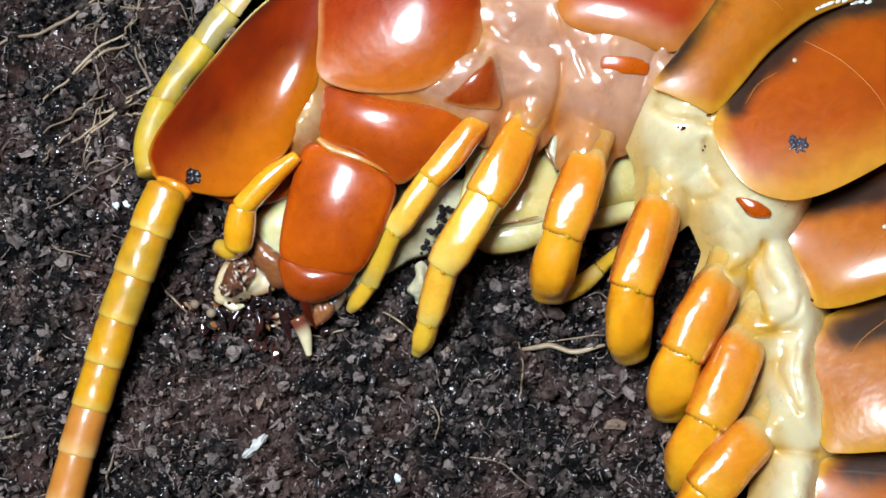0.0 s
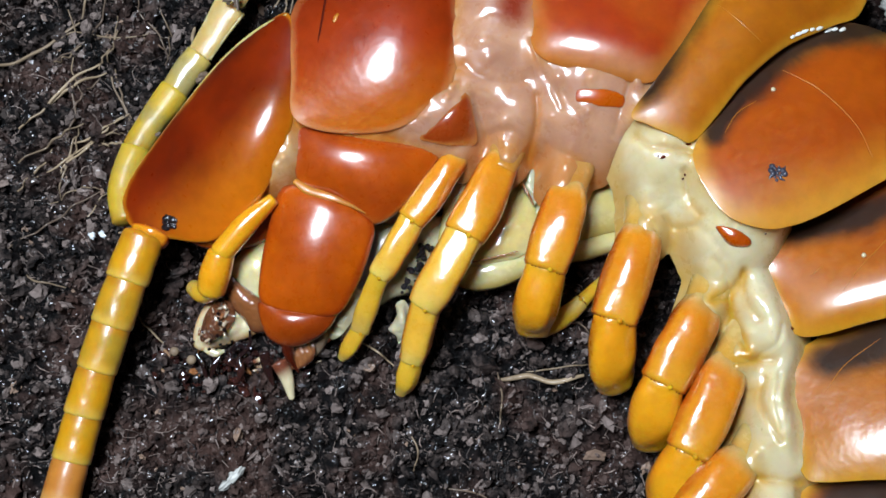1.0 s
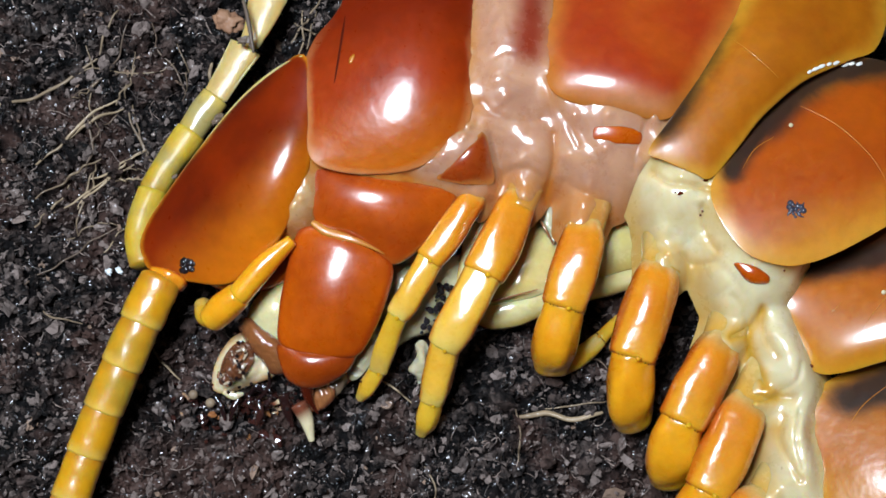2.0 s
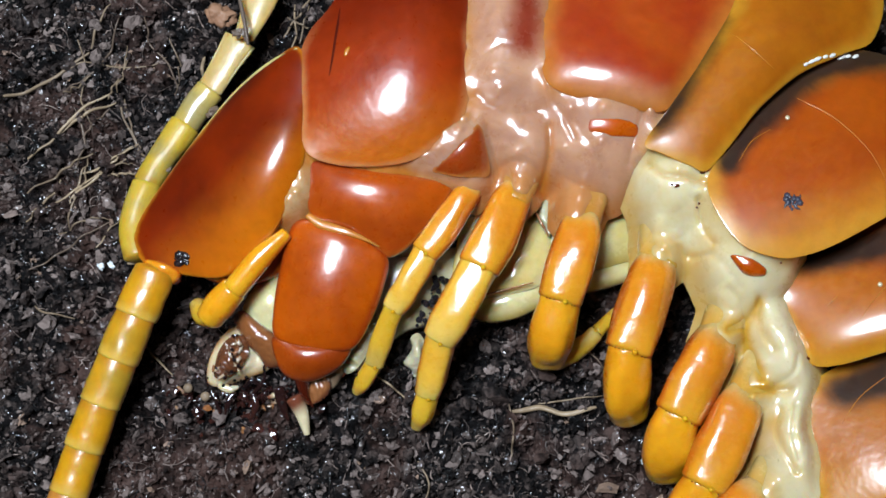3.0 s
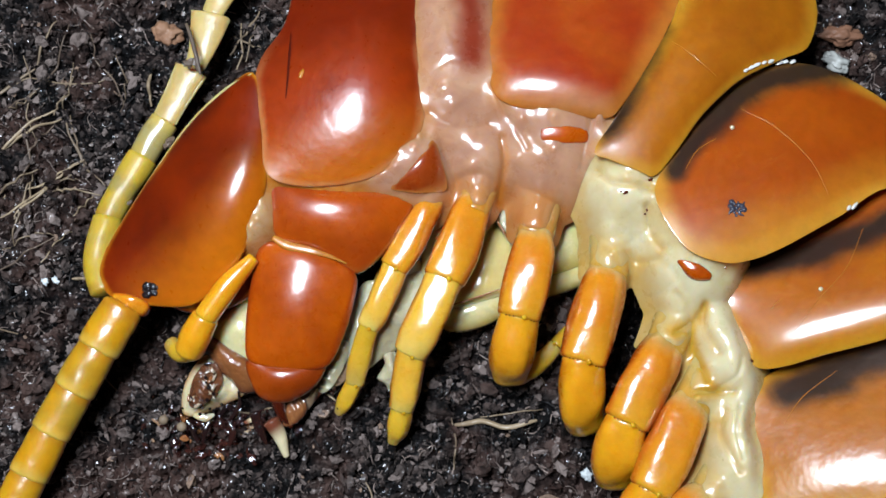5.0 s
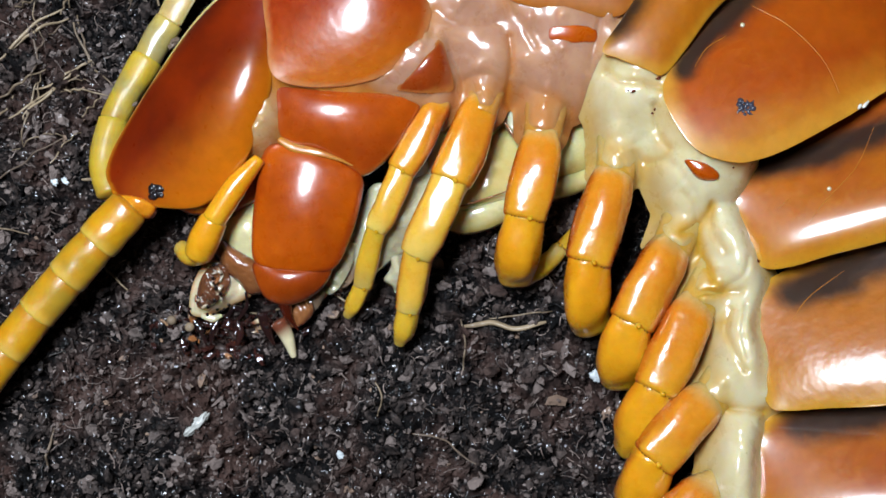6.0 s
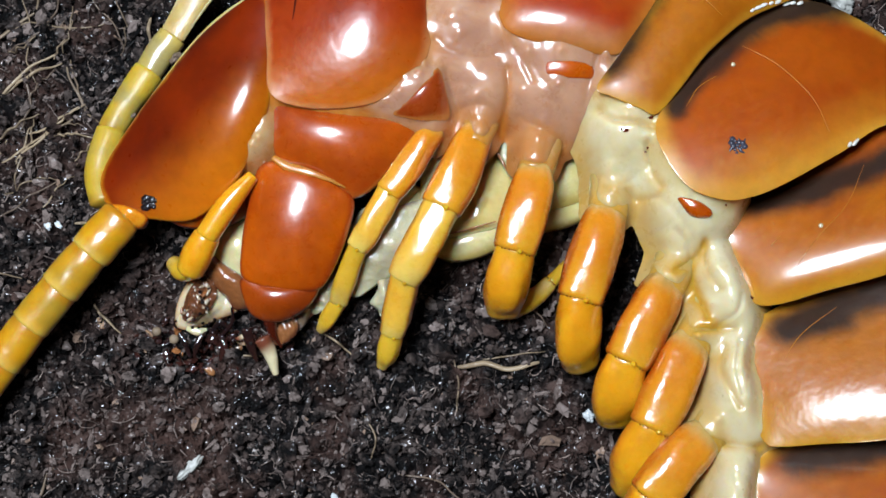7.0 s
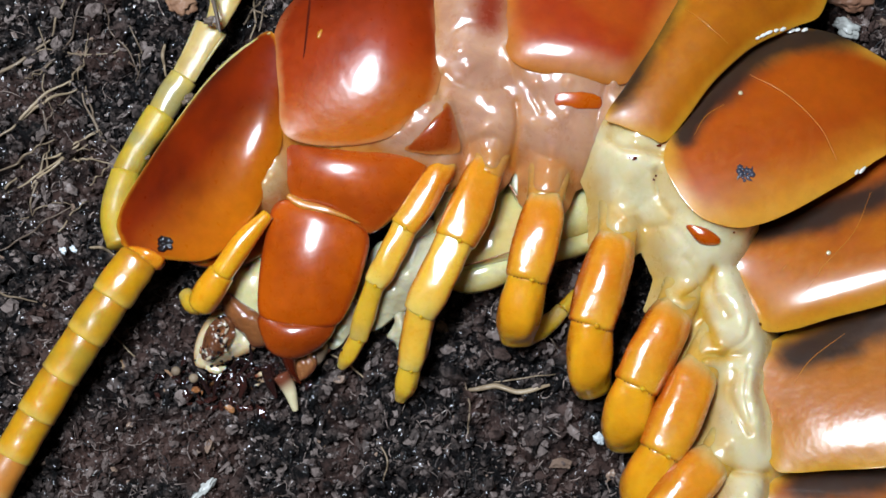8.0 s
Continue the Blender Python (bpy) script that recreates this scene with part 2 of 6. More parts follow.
def soil_material(name, light, grey):
    m, nodes, links, bsdf = node_material(name)
    geo = nodes.new("ShaderNodeNewGeometry")
    isl = geo.outputs["Random Per Island"]
    big = noise_node(nodes, links, 130, 4, 0.6)
    mid = noise_node(nodes, links, 520, 5, 0.7)
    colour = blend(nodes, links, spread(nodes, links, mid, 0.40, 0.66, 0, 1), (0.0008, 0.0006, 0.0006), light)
    colour = blend(nodes, links, spread(nodes, links, big, 0.45, 0.65, 0, 0.6), colour, (0.085, 0.045, 0.034))
    colour = blend(nodes, links, spread(nodes, links, isl, 0.62, 1.0, 0, 0.85), colour, grey)
    colour = blend(nodes, links, spread(nodes, links, isl, 0.985, 0.995, 0, 0.8), colour, (0.28, 0.18, 0.12))
    links.new(colour, bsdf.inputs["Base Color"])
    bsdf.inputs["Roughness"].default_value = 0.75
    bsdf.inputs["Specular IOR Level"].default_value = 0.15
    grit = nodes.new("ShaderNodeBump")
    grit.inputs["Strength"].default_value, grit.inputs["Distance"].default_value = 1.0, 0.00025
    links.new(noise_node(nodes, links, 2600, 5, 0.7), grit.inputs["Height"])
    links.new(grit.outputs[0], bsdf.inputs["Normal"])
    # a broken film of water
    links.new(spread(nodes, links, noise_node(nodes, links, 1100, 3, 0.6), 0.47, 0.60, 0, 0.9), bsdf.inputs["Coat Weight"])
    bsdf.inputs["Coat Roughness"].default_value, bsdf.inputs["Coat IOR"].default_value = 0.16, 1.55
    film = nodes.new("ShaderNodeBump")
    film.inputs["Strength"].default_value, film.inputs["Distance"].default_value = 0.9, 0.0003
    links.new(noise_node(nodes, links, 1900, 1, 0.5), film.inputs["Height"])
    links.new(film.outputs[0], bsdf.inputs["Coat Normal"])
    return m


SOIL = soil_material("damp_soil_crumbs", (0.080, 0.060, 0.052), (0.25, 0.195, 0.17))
# near-black copy for the ground: shade between the crumbs, put into the colour
SOIL_GAP_SHADE = soil_material("gap_shade_soil", (0.007, 0.005, 0.005), (0.007, 0.005, 0.005))

def skin_material(name, cream, pink, amber):
    """Wet translucent membrane: cream, pink and amber pigment run into one another."""
    m, nodes, links, bsdf = node_material(name)
    colour = blend(nodes, links, spread(nodes, links, noise_node(nodes, links, 260, 4, 0.6, 0.3), 0.35, 0.75, 0, 0.55), cream, tuple(c * f for c, f in zip(cream, (0.86, 0.76, 0.52))))
    cloud = spread(nodes, links, noise_node(nodes, links, 330, 5, 0.62, 0.5), 0.36, 0.66, 0, 1)
    pink = blend(nodes, links, cloud, tuple(c * f for c, f in zip(pink, (0.95, 0.91, 0.92))), tuple(c * f for c, f in zip(pink, (1.16, 1.20, 1.16))))
    for attr, to, jitter in (("pink", pink, 0.25), ("amber", amber, 0.45), ("stain", (0.22, 0.030, 0.012), 0.35)):
        at = nodes.new("ShaderNodeAttribute")
        at.attribute_name = attr
        mixed = nodes.new("ShaderNodeMath")
        mixed.operation = "MULTIPLY_ADD"
        mixed.inputs[1].default_value = jitter
        links.new(noise_node(nodes, links, 380, 4, 0.6, 0.3), mixed.inputs[0])
        links.new(at.outputs["Fac"], mixed.inputs[2])
        colour = blend(nodes, links, spread(nodes, links, mixed.outputs[0], jitter * 0.5, 1.0 + jitter * 0.5, 0, 1), colour, to)
    fleck = spread(nodes, links, noise_node(nodes, links, 2300, 3, 0.6), 0.70, 0.76, 0, 0.4)
    colour = blend(nodes, links, fleck, colour, (0.16, 0.08, 0.03))
    links.new(colour, bsdf.inputs["Base Color"])
    links.new(spread(nodes, links, noise_node(nodes, links, 700, 3, 0.6), 0.3, 0.7, 0.24, 0.42), bsdf.inputs["Roughness"])
    bsdf.inputs["Specular IOR Level"].default_value = 0.3
    links.new(spread(nodes, links, noise_node(nodes, links, 420, 3, 0.6), 0.38, 0.56, 0.15, 1.0), bsdf.inputs["Coat Weight"])
    bsdf.inputs["Coat Roughness"].default_value, bsdf.inputs["Coat IOR"].default_value = 0.10, 1.5
    bsdf.inputs["Subsurface Weight"].default_value = 0.6
    bsdf.inputs["Subsurface Radius"].default_value = (1.0, 0.55, 0.25)
    bsdf.inputs["Subsurface Scale"].default_value = 0.0014
    b = nodes.new("ShaderNodeBump")
    b.inputs["Strength"].default_value, b.inputs["Distance"].default_value = 0.3, 0.0001
    links.new(noise_node(nodes, links, 900, 4, 0.6), b.inputs["Height"])
    links.new(b.outputs[0], bsdf.inputs["Normal"])
    links.new(b.outputs[0], bsdf.inputs["Coat Normal"])
    return m


FLANK_PINK = skin_material("pink_flank_skin", (0.48, 0.36, 0.19), (0.385, 0.203, 0.125), (0.42, 0.135, 0.014))
FLANK_CREAM = skin_material("cream_flank_skin", (0.57, 0.50, 0.31), (0.44, 0.30, 0.18), (0.47, 0.25, 0.025))

# ---- mesh helpers ----


def mesh_of(name, verts, faces, material, attrs=None, smooth=True):
    me = bpy.data.meshes.new(name)
    me.from_pydata([tuple(v) for v in np.asarray(verts) * MM], [], faces)
    me.materials.append(material)
    if smooth:
        me.shade_smooth()
    for key, values in (attrs or {}).items():
        me.attributes.new(key, "FLOAT", "POINT").data.foreach_set("value", np.asarray(values, dtype=np.float32))
    me.update()
    return me


def part(name, me, parent, label=""):
    ob = new(name, me)
    ob.parent = parent
    return tagged(ob, label)


def thing(name, me, label, category, group="", kind=""):
    return tagged(new(name, me), label, category, group, kind)


def smooth_loop(points, n):
    """A closed curve through the points, n samples even in the parameter."""
    p = np.array(points, float)
    k, out = len(p), []
    for i in range(n):
        u = i * k / n
        j, f = int(u), u - int(u)
        a, b, c, d = p[(j - 1) % k], p[j % k], p[(j + 1) % k], p[(j + 2) % k]
        out.append(0.5 * (2 * b + (c - a) * f + (2 * a - 5 * b + 4 * c - d) * f * f + (3 * b - a - 3 * c + d) * f ** 3))
    return np.array(out)


def smooth_line(points, n):
    p = np.array(points, float)
    p = np.vstack([2 * p[0] - p[1], p, 2 * p[-1] - p[-2]])
    out = []
    for i in range(n):
        u = i / (n - 1) * (len(p) - 3)
        j = min(int(u), len(p) - 4)
        f = u - j
        a, b, c, d = p[j:j + 4]
        out.append(0.5 * (2 * b + (c - a) * f + (2 * a - 5 * b + 4 * c - d) * f * f + (3 * b - a - 3 * c + d) * f ** 3))
    return np.array(out)


def inflate(points, tris, fixed, height, load):
    """Heights of a skin over a plan mesh, blown up by a load and held at the fixed points."""
    n = len(points)
    lap, mass = np.zeros((n, n)), np.zeros(n)
    for k in range(3):
        i, j, o = tris[:, k], tris[:, (k + 1) % 3], tris[:, (k + 2) % 3]
        u, w = points[i] - points[o], points[j] - points[o]
        cross = np.abs(u[:, 0] * w[:, 1] - u[:, 1] * w[:, 0])
        cot = np.clip((u * w).sum(1) / np.maximum(cross, 1e-9), -8, 8) / 2
        np.add.at(lap, (i, j), -cot)
        np.add.at(lap, (j, i), -cot)
        np.add.at(lap, (i, i), cot)
        np.add.at(lap, (j, j), cot)
        np.add.at(mass, i, cross / 6)
    free = ~fixed
    a = lap[np.ix_(free, free)]
    base, rise = height.copy(), np.zeros(n)
    base[free] = np.linalg.solve(a, -lap[np.ix_(free, fixed)] @ height[fixed])
    rise[free] = np.linalg.solve(a, (mass * load)[free])
    return base, np.maximum(rise, 0) / rise.max()


def far_from(xy, line):
    """How far the points lie from a line of plan points."""
    far = np.full(len(xy), 1e9)
    p = np.array(line, float)[:, :2]
    for a, b in zip(p, p[1:]):
        d = b - a
        t = np.clip(((xy - a) @ d) / max(d @ d, 1e-9), 0, 1)
        far = np.minimum(far, np.linalg.norm(xy - a - t[:, None] * d, axis=1))
    return far


def dome(name, outline, ridge, crown, material, roll=0.25, grow=0.2, lip=0.9, n=72, rings=13, rough=0.0, folds=0.0, axis=None, seed=0.0, focus=0.30, even=0.25, pleats=None, soft=10, stain=(), degree=6, bluff=0.5):
    """A curved plate over an outline: a skin that swells most along a ridge and rolls under at its rim. axis: from the front to the rear."""
    o = smooth_loop(outline, n)
    out = o[:, :2] - o[:, :2].mean(axis=0)
    o[:, :2] += grow * out / np.linalg.norm(out, axis=1)[:, None]
    if np.sum(o[:, 0] * np.roll(o[:, 1], -1) - np.roll(o[:, 0], -1) * o[:, 1]) < 0:
        o = o[::-1]
    a, b = (np.array(r, float)[:2] for r in (ridge[0], ridge[-1]))
    mid = o[:, :2].mean(axis=0)
    long = np.linalg.svd(o[:, :2] - mid)[2][0]
    reach = (o[:, :2] - mid) @ long
    lo, hi, bins = 0.55 * reach.min(), 0.55 * reach.max(), 8
    share = np.clip((reach - lo) / (hi - lo), 0, 1)
    share = share * share * (3 - 2 * share)
    slot = np.rint(share * bins).astype(int)
    c = mid + np.outer(lo + share * (hi - lo), long)
    levels = [math.sin(0.5 * math.pi * i / rings) for i in range(1, rings + 1)]
    spine = np.array([mid + (lo + k / bins * (hi - lo)) * long for k in range(bins + 1)])
    xy = np.vstack([spine] + [c + (o[:, :2] - c) * r for r in levels])
    s0 = bins + 1
    rim = np.array([0.0] * s0 + [r for r in levels for _ in range(n)])
    faces = []
    for i in range(n):
        k0, k1 = slot[i], slot[(i + 1) % n]
        chain = list(range(k1, k0, 1 if k0 > k1 else -1)) + [k0]
        for e, f in zip(chain, chain[1:]):
            faces.append((s0 + i, e, f))
        faces.append((s0 + i, s0 + (i + 1) % n, k1))
    faces += [(s0 + k * n + i, s0 + (k + 1) * n + i, s0 + (k + 1) * n + (i + 1) % n, s0 + k * n + (i + 1) % n) for k in range(rings - 1) for i in range(n)]
    tris = np.array([f[:3] for f in faces] + [(f[0], f[2], f[3]) for f in faces if len(f) == 4])
    fixed = np.zeros(len(xy), bool)
    fixed[-n:] = True
    height = np.zeros(len(xy))
    height[-n:] = o[:, 2]
    d = b - a
    t = np.clip(((xy - a) @ d) / max(d @ d, 1e-6), 0, 1)
    dist = np.linalg.norm(xy - a - t[:, None] * d, axis=1)
    size = math.sqrt(abs(np.sum(o[:, 0] * np.roll(o[:, 1], -1) - np.roll(o[:, 0], -1) * o[:, 1])) / 2)
    base, rise = inflate(xy, tris, fixed, height, even + np.exp(-(dist / (focus * size)) ** 2))
    for _ in range(3):
        for k in range(s0):
            ring = s0 + np.flatnonzero(slot == k)
            if len(ring):
                base[k], rise[k] = base[ring].mean(), rise[ring].mean()
        ends = s0 + np.arange(n)
        for f in (base, rise):
            f[ends] = 0.5 * f[ends] + 0.25 * f[slot] + 0.25 * f[ends + n]
    z = base + crown * rise + roll * (1 - rim ** soft) ** bluff
    u = (xy - mid) / size                                # an even sweep over the middle of the plate
    terms = np.stack([u[:, 0] ** p * u[:, 1] ** q for p in range(degree + 1) for q in range(degree + 1 - p)], axis=1)
    trust = np.sqrt(np.clip(1.02 - rim, 0, 1) + 0.1)[:, None]
    swept = terms @ np.linalg.lstsq(terms * trust, z * trust[:, 0], rcond=None)[0]
    calm = np.clip((0.97 - rim) / 0.35, 0, 1)
    z = z + calm * calm * (3 - 2 * calm) * (swept - z)
    v = np.c_[xy, z]
    if rough or folds:
        for i in range(len(v)):
            w = Vector((v[i, 0] + seed, v[i, 1], 1.7))
            v[i, 2] += (1 - rim[i] ** 6) * (rough * noise.noise(w * 0.45) + folds * noise.noise(w * 0.8))
    if pleats:                               # direction in degrees, spacing and depth in mm
        turn, gap, deep = pleats
        for i in range(len(v)):
            w = Vector((v[i, 0] * 0.5 + seed, v[i, 1] * 0.5, 4.2))
            u = (v[i, 0] * math.cos(radians(turn)) + v[i, 1] * math.sin(radians(turn))) / gap + 0.8 * noise.noise(w)
            amount = 0.55 + 0.9 * noise.noise(w * 1.3 + Vector((3, 0, 0)))
            v[i, 2] += deep * max(amount, 0) * (1 - rim[i] ** 5) * (1 - 2 * abs(math.sin(math.pi * u)) ** 0.7)
    skirt = []
    for shrink, drop in ((0.995, 0.35), (0.965, 0.75), (0.88, 1.0)):
        skirt.append(np.c_[c + (o[:, :2] - c) * shrink, o[:, 2] - lip * drop])
    first = len(v) - n
    v = np.vstack([v] + skirt)
    rim = np.concatenate([rim, np.ones(3 * n)])
    faces += [(first + k * n + i, first + (k + 1) * n + i, first + (k + 1) * n + (i + 1) % n, first + k * n + (i + 1) % n) for k in range(3) for i in range(n)]
    faces.append(tuple(first + 3 * n + i for i in range(n))[::-1])
    if axis:
        f0, f1 = (np.array(e, float)[:2] for e in axis)
        along = ((v[:, :2] - f0) @ (f1 - f0)) / ((f1 - f0) @ (f1 - f0))
    else:
        along = np.full(len(v), 0.5)
    dark = np.zeros(len(v))
    for line, width in stain:                # plan lines of dark pigment, with their half width in mm
        dark = np.maximum(dark, np.clip(1 - far_from(v[:, :2], line) / width, 0, 1))
    return mesh_of(name, v, faces, material, {"rim": rim, "along": np.clip(along, 0, 1), "stain": dark})


def tube(name, line, radii, material, squash=1.0, n=24, m=22, cap=0.6, ridges=0.0, wobble=0.0, seed=0.0, box=1.0, nose=0.3):
    """A rounded rod along a line of points, with radii along it; squash: its height to its width."""
    pts = smooth_line(line, m)
    s = np.linspace(0, 1, m)
    rr = smooth_line([(a, r, 0) for a, r in zip(np.linspace(0, 1, len(radii)), radii)], m)[:, 1]
    tan = np.gradient(pts, axis=0)
    tan /= np.linalg.norm(tan, axis=1)[:, None]
    side = np.cross(tan, (0.0, 0.0, 1.0))
    side /= np.maximum(np.linalg.norm(side, axis=1), 1e-6)[:, None]
    up = np.cross(side, tan)
    verts, along, flank = [], [], []
    ring = []
    for k in range(4):                       # rounded start
        a = 0.5 * math.pi * (1 - k / 4)
        ring.append((pts[0] - tan[0] * rr[0] * nose * math.sin(a), max(math.cos(a), 0.03) * rr[0], 0, 0.0))
    ring += [(pts[i], rr[i], i, s[i]) for i in range(m)]
    for k in range(1, 5):
        a = 0.5 * math.pi * k / 4
        ring.append((pts[-1] + tan[-1] * rr[-1] * cap * math.sin(a), max(math.cos(a), 0.03) * rr[-1], m - 1, 1.0))
    for j, (c, r, i, f) in enumerate(ring):
        for k in range(n):
            a = 2 * math.pi * k / n
            w = r
            if ridges:
                w *= 1 + ridges * math.cos(3 * a + 0.6 * seed) * math.sin(math.pi * f)
            if wobble:
                w *= 1 + wobble * noise.noise(Vector((math.cos(a) * 1.3 + seed, math.sin(a) * 1.3, f * 3.0)))
            ca, sa = math.cos(a), math.sin(a)
            verts.append(c + side[i] * math.copysign(abs(ca) ** box, ca) * w + up[i] * math.copysign(abs(sa) ** box, sa) * w * squash)
            along.append(f)
            # 1 at both sides, where the edge colours set in
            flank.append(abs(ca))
    rows_n = len(ring)
    faces = [(k * n + i, k * n + (i + 1) % n, (k + 1) * n + (i + 1) % n, (k + 1) * n + i) for k in range(rows_n - 1) for i in range(n)]
    faces += [tuple(range(n))[::-1], tuple((rows_n - 1) * n + i for i in range(n))]
    return mesh_of(name, verts, faces, material, {"along": along, "rim": flank})


def bead(name, place, radius, material, squash=0.8, n=14):
    verts, faces = [], []
    h = n // 2
    for i in range(h + 1):
        a = math.pi * i / h
        for k in range(n):
            b = 2 * math.pi * k / n
            verts.append((place[0] + radius * max(math.sin(a), 0.02) * math.cos(b), place[1] + radius * max(math.sin(a), 0.02) * math.sin(b), place[2] + radius * squash * math.cos(a)))
    faces = [(i * n + k, (i + 1) * n + k, (i + 1) * n + (k + 1) % n, i * n + (k + 1) % n) for i in range(h) for k in range(n)]
    return mesh_of(name, verts, faces, material, {"along": [0.5] * len(verts), "rim": [0.3] * len(verts)})


def shard(name, place, size, material, stretch=(1, 1, 1), turn=0.0, tilt=0.0, rough=0.6, level=2, smooth=False):
    """An irregular broken piece: a ball of facets pushed in and out, stretched and turned."""
    bm = bmesh.new()
    bmesh.ops.create_icosphere(bm, subdivisions=level, radius=1.0)
    key = Vector((place[0] * 3.1, place[1] * 2.3, size * 40))
    m = Matrix.Translation(place) @ Euler((tilt, tilt * 0.6, turn)).to_matrix().to_4x4()
    verts = []
    for b in bm.verts:
        r = 1 + rough * noise.noise(b.co * 1.5 + key) + 0.4 * rough * noise.noise(b.co * 4.0 + key)
        verts.append((m @ Vector([c * r * size * e for c, e in zip(b.co, stretch)]))[:])
    faces = [[v.index for v in f.verts] for f in bm.faces]
    bm.free()
    return mesh_of(name, verts, faces, material, {"along": [0.5] * len(verts), "rim": [0.3] * len(verts)}, smooth)


def skin(name, layers, material, creases=(), knobs=(), stain=(), step=0.15, blur=3.2, rim=1.3, reach=0.9, rough=0.0, seed=0.0):
    """A soft skin drawn over layers (mesh, lift in mm, share of amber, share of pink): it fills the seams between
    them with fillets. creases: plan line, half width, depth; knobs: place, radius, height."""
    corner = np.array([[f([v.co[k] for v in me.vertices]) / MM for k in (0, 1)] for me, *_ in layers for f in (min, max)])
    pad = 8
    x0, y0 = corner.min(axis=0) - pad * step
    nx, ny = (np.ceil((corner.max(axis=0) - (x0, y0)) / step) + pad).astype(int)
    top, amber, pink, soft = np.full((ny, nx), -1e3), np.zeros((ny, nx)), np.zeros((ny, nx)), np.zeros((ny, nx), bool)
    for k, (me, lift, a, p) in enumerate(layers):
        tree = BVHTree.FromPolygons([v.co for v in me.vertices], [tuple(q.vertices) for q in me.polygons])
        (u0, w0), (u1, w1) = corner[2 * k], corner[2 * k + 1]
        for j in range(max(int((w0 - y0) / step), 0), min(int((w1 - y0) / step) + 2, ny)):
            for i in range(max(int((u0 - x0) / step), 0), min(int((u1 - x0) / step) + 2, nx)):
                hit = tree.ray_cast(Vector((x0 + i * step, y0 + j * step, 60)) * MM, Vector((0, 0, -1)))[0]
                if hit and hit.z / MM + lift > top[j, i]:
                    top[j, i], amber[j, i], pink[j, i] = hit.z / MM + lift, a, p
                if hit and lift >= 0:
                    soft[j, i] = True
    shifts = ((0, 1), (0, -1), (1, 0), (-1, 0))
    for _ in range(int(reach / step)):                   # the skin runs only a little way under the plates
        soft = soft | sum(np.roll(soft, d, (0, 1)) for d in shifts).astype(bool)
    known = (top > -500) & soft
    inner, depth = known.copy(), np.zeros((ny, nx))
    for _ in range(int(rim / step)):                     # how far from the free edge
        for axis in (0, 1):
            inner = inner & np.roll(inner, 1, axis) & np.roll(inner, -1, axis)
        depth += inner
    amber = np.maximum(amber, (1 - depth / int(rim / step)) ** 1.5 * 0.7)
    top = top - np.where(known, 0.7 * (1 - depth / int(rim / step)) ** 2, 0)
    for fall in (0.1, 0.25, 0.5, 0.9, 1.3):            # the edge turns down
        total, count = np.zeros((3, ny, nx)), np.zeros((ny, nx))
        for dy, dx in shifts:
            m = np.roll(known, (dy, dx), (0, 1))
            count += m
            for q, field in enumerate((top, amber, pink)):
                total[q] += np.where(m, np.roll(field, (dy, dx), (0, 1)), 0)
        grow = ~known & (count > 0)
        n = np.maximum(count, 1)
        top[grow], amber[grow], pink[grow] = total[0][grow] / n[grow] - fall, total[1][grow] / n[grow], total[2][grow] / n[grow]
        known = known | grow
    kernel = np.exp(-0.5 * (np.arange(-8, 9) / blur) ** 2)

    def soften(field):
        for axis in (0, 1):
            field = np.apply_along_axis(lambda r: np.convolve(r, kernel, "same"), axis, field)
        return field
    weight = np.maximum(soften(known.astype(float)), 1e-6)
    top, amber, pink = (soften(np.where(known, f, 0)) / weight for f in (top, amber, pink))
    gx, gy = np.meshgrid(x0 + np.arange(nx) * step, y0 + np.arange(ny) * step)
    at = np.c_[gx.ravel(), gy.ravel()]
    z = top.ravel()
    for line, width, deep in creases:
        far = far_from(at, smooth_line([(x, y, 0) for x, y in line], 24))
        amber.ravel()[:] = np.clip(amber.ravel() + (0.45 if deep >= 0.3 else 0.12) * np.exp(-(far / (2.2 * width)) ** 2), 0, 1)
        z -= deep * (0.7 * np.exp(-(far / width) ** 2) + 0.3 * np.exp(-(far / (3.0 * width)) ** 2))
    for (x, y), r, high in knobs:
        z += high * np.exp(-(((at - (x, y)) / r) ** 2).sum(axis=1))
    keep = known.ravel()
    if rough:
        for i in np.flatnonzero(keep):
            w = Vector((at[i, 0] + seed, at[i, 1], 2.3))
            bend = Vector((noise.noise(w * 0.3), noise.noise(w * 0.3 + Vector((7, 0, 0))), 0)) * 1.2
            fold = max(0.0, 1 - 5.0 * abs(noise.noise((w + bend) * 0.20))) + 0.4 * max(0.0, 1 - 4.0 * abs(noise.noise((w + bend) * 0.45 + Vector((3, 8, 0)))))
            z[i] += rough * (1.3 * noise.noise(w * 0.5) + 0.25 * noise.noise(w * 1.7) - 1.6 * fold)
    number = np.full(nx * ny, -1)
    number[keep] = np.arange(keep.sum())
    cell = lambda j, i: j * nx + i
    quads = [(cell(j, i), cell(j, i + 1), cell(j + 1, i + 1), cell(j + 1, i)) for j in range(ny - 1) for i in range(nx - 1)]
    quads = [q for q in quads if keep[q[0]] and keep[q[1]] and keep[q[2]] and keep[q[3]]]
    faces = number[np.array(quads)]
    verts = np.c_[at[keep], z[keep]]
    edges = np.sort(np.vstack([faces[:, [k, (k + 1) % 4]] for k in range(4)]), axis=1)
    pairs, times = np.unique(edges, axis=0, return_counts=True)
    border = pairs[times == 1]
    loop = np.unique(border)
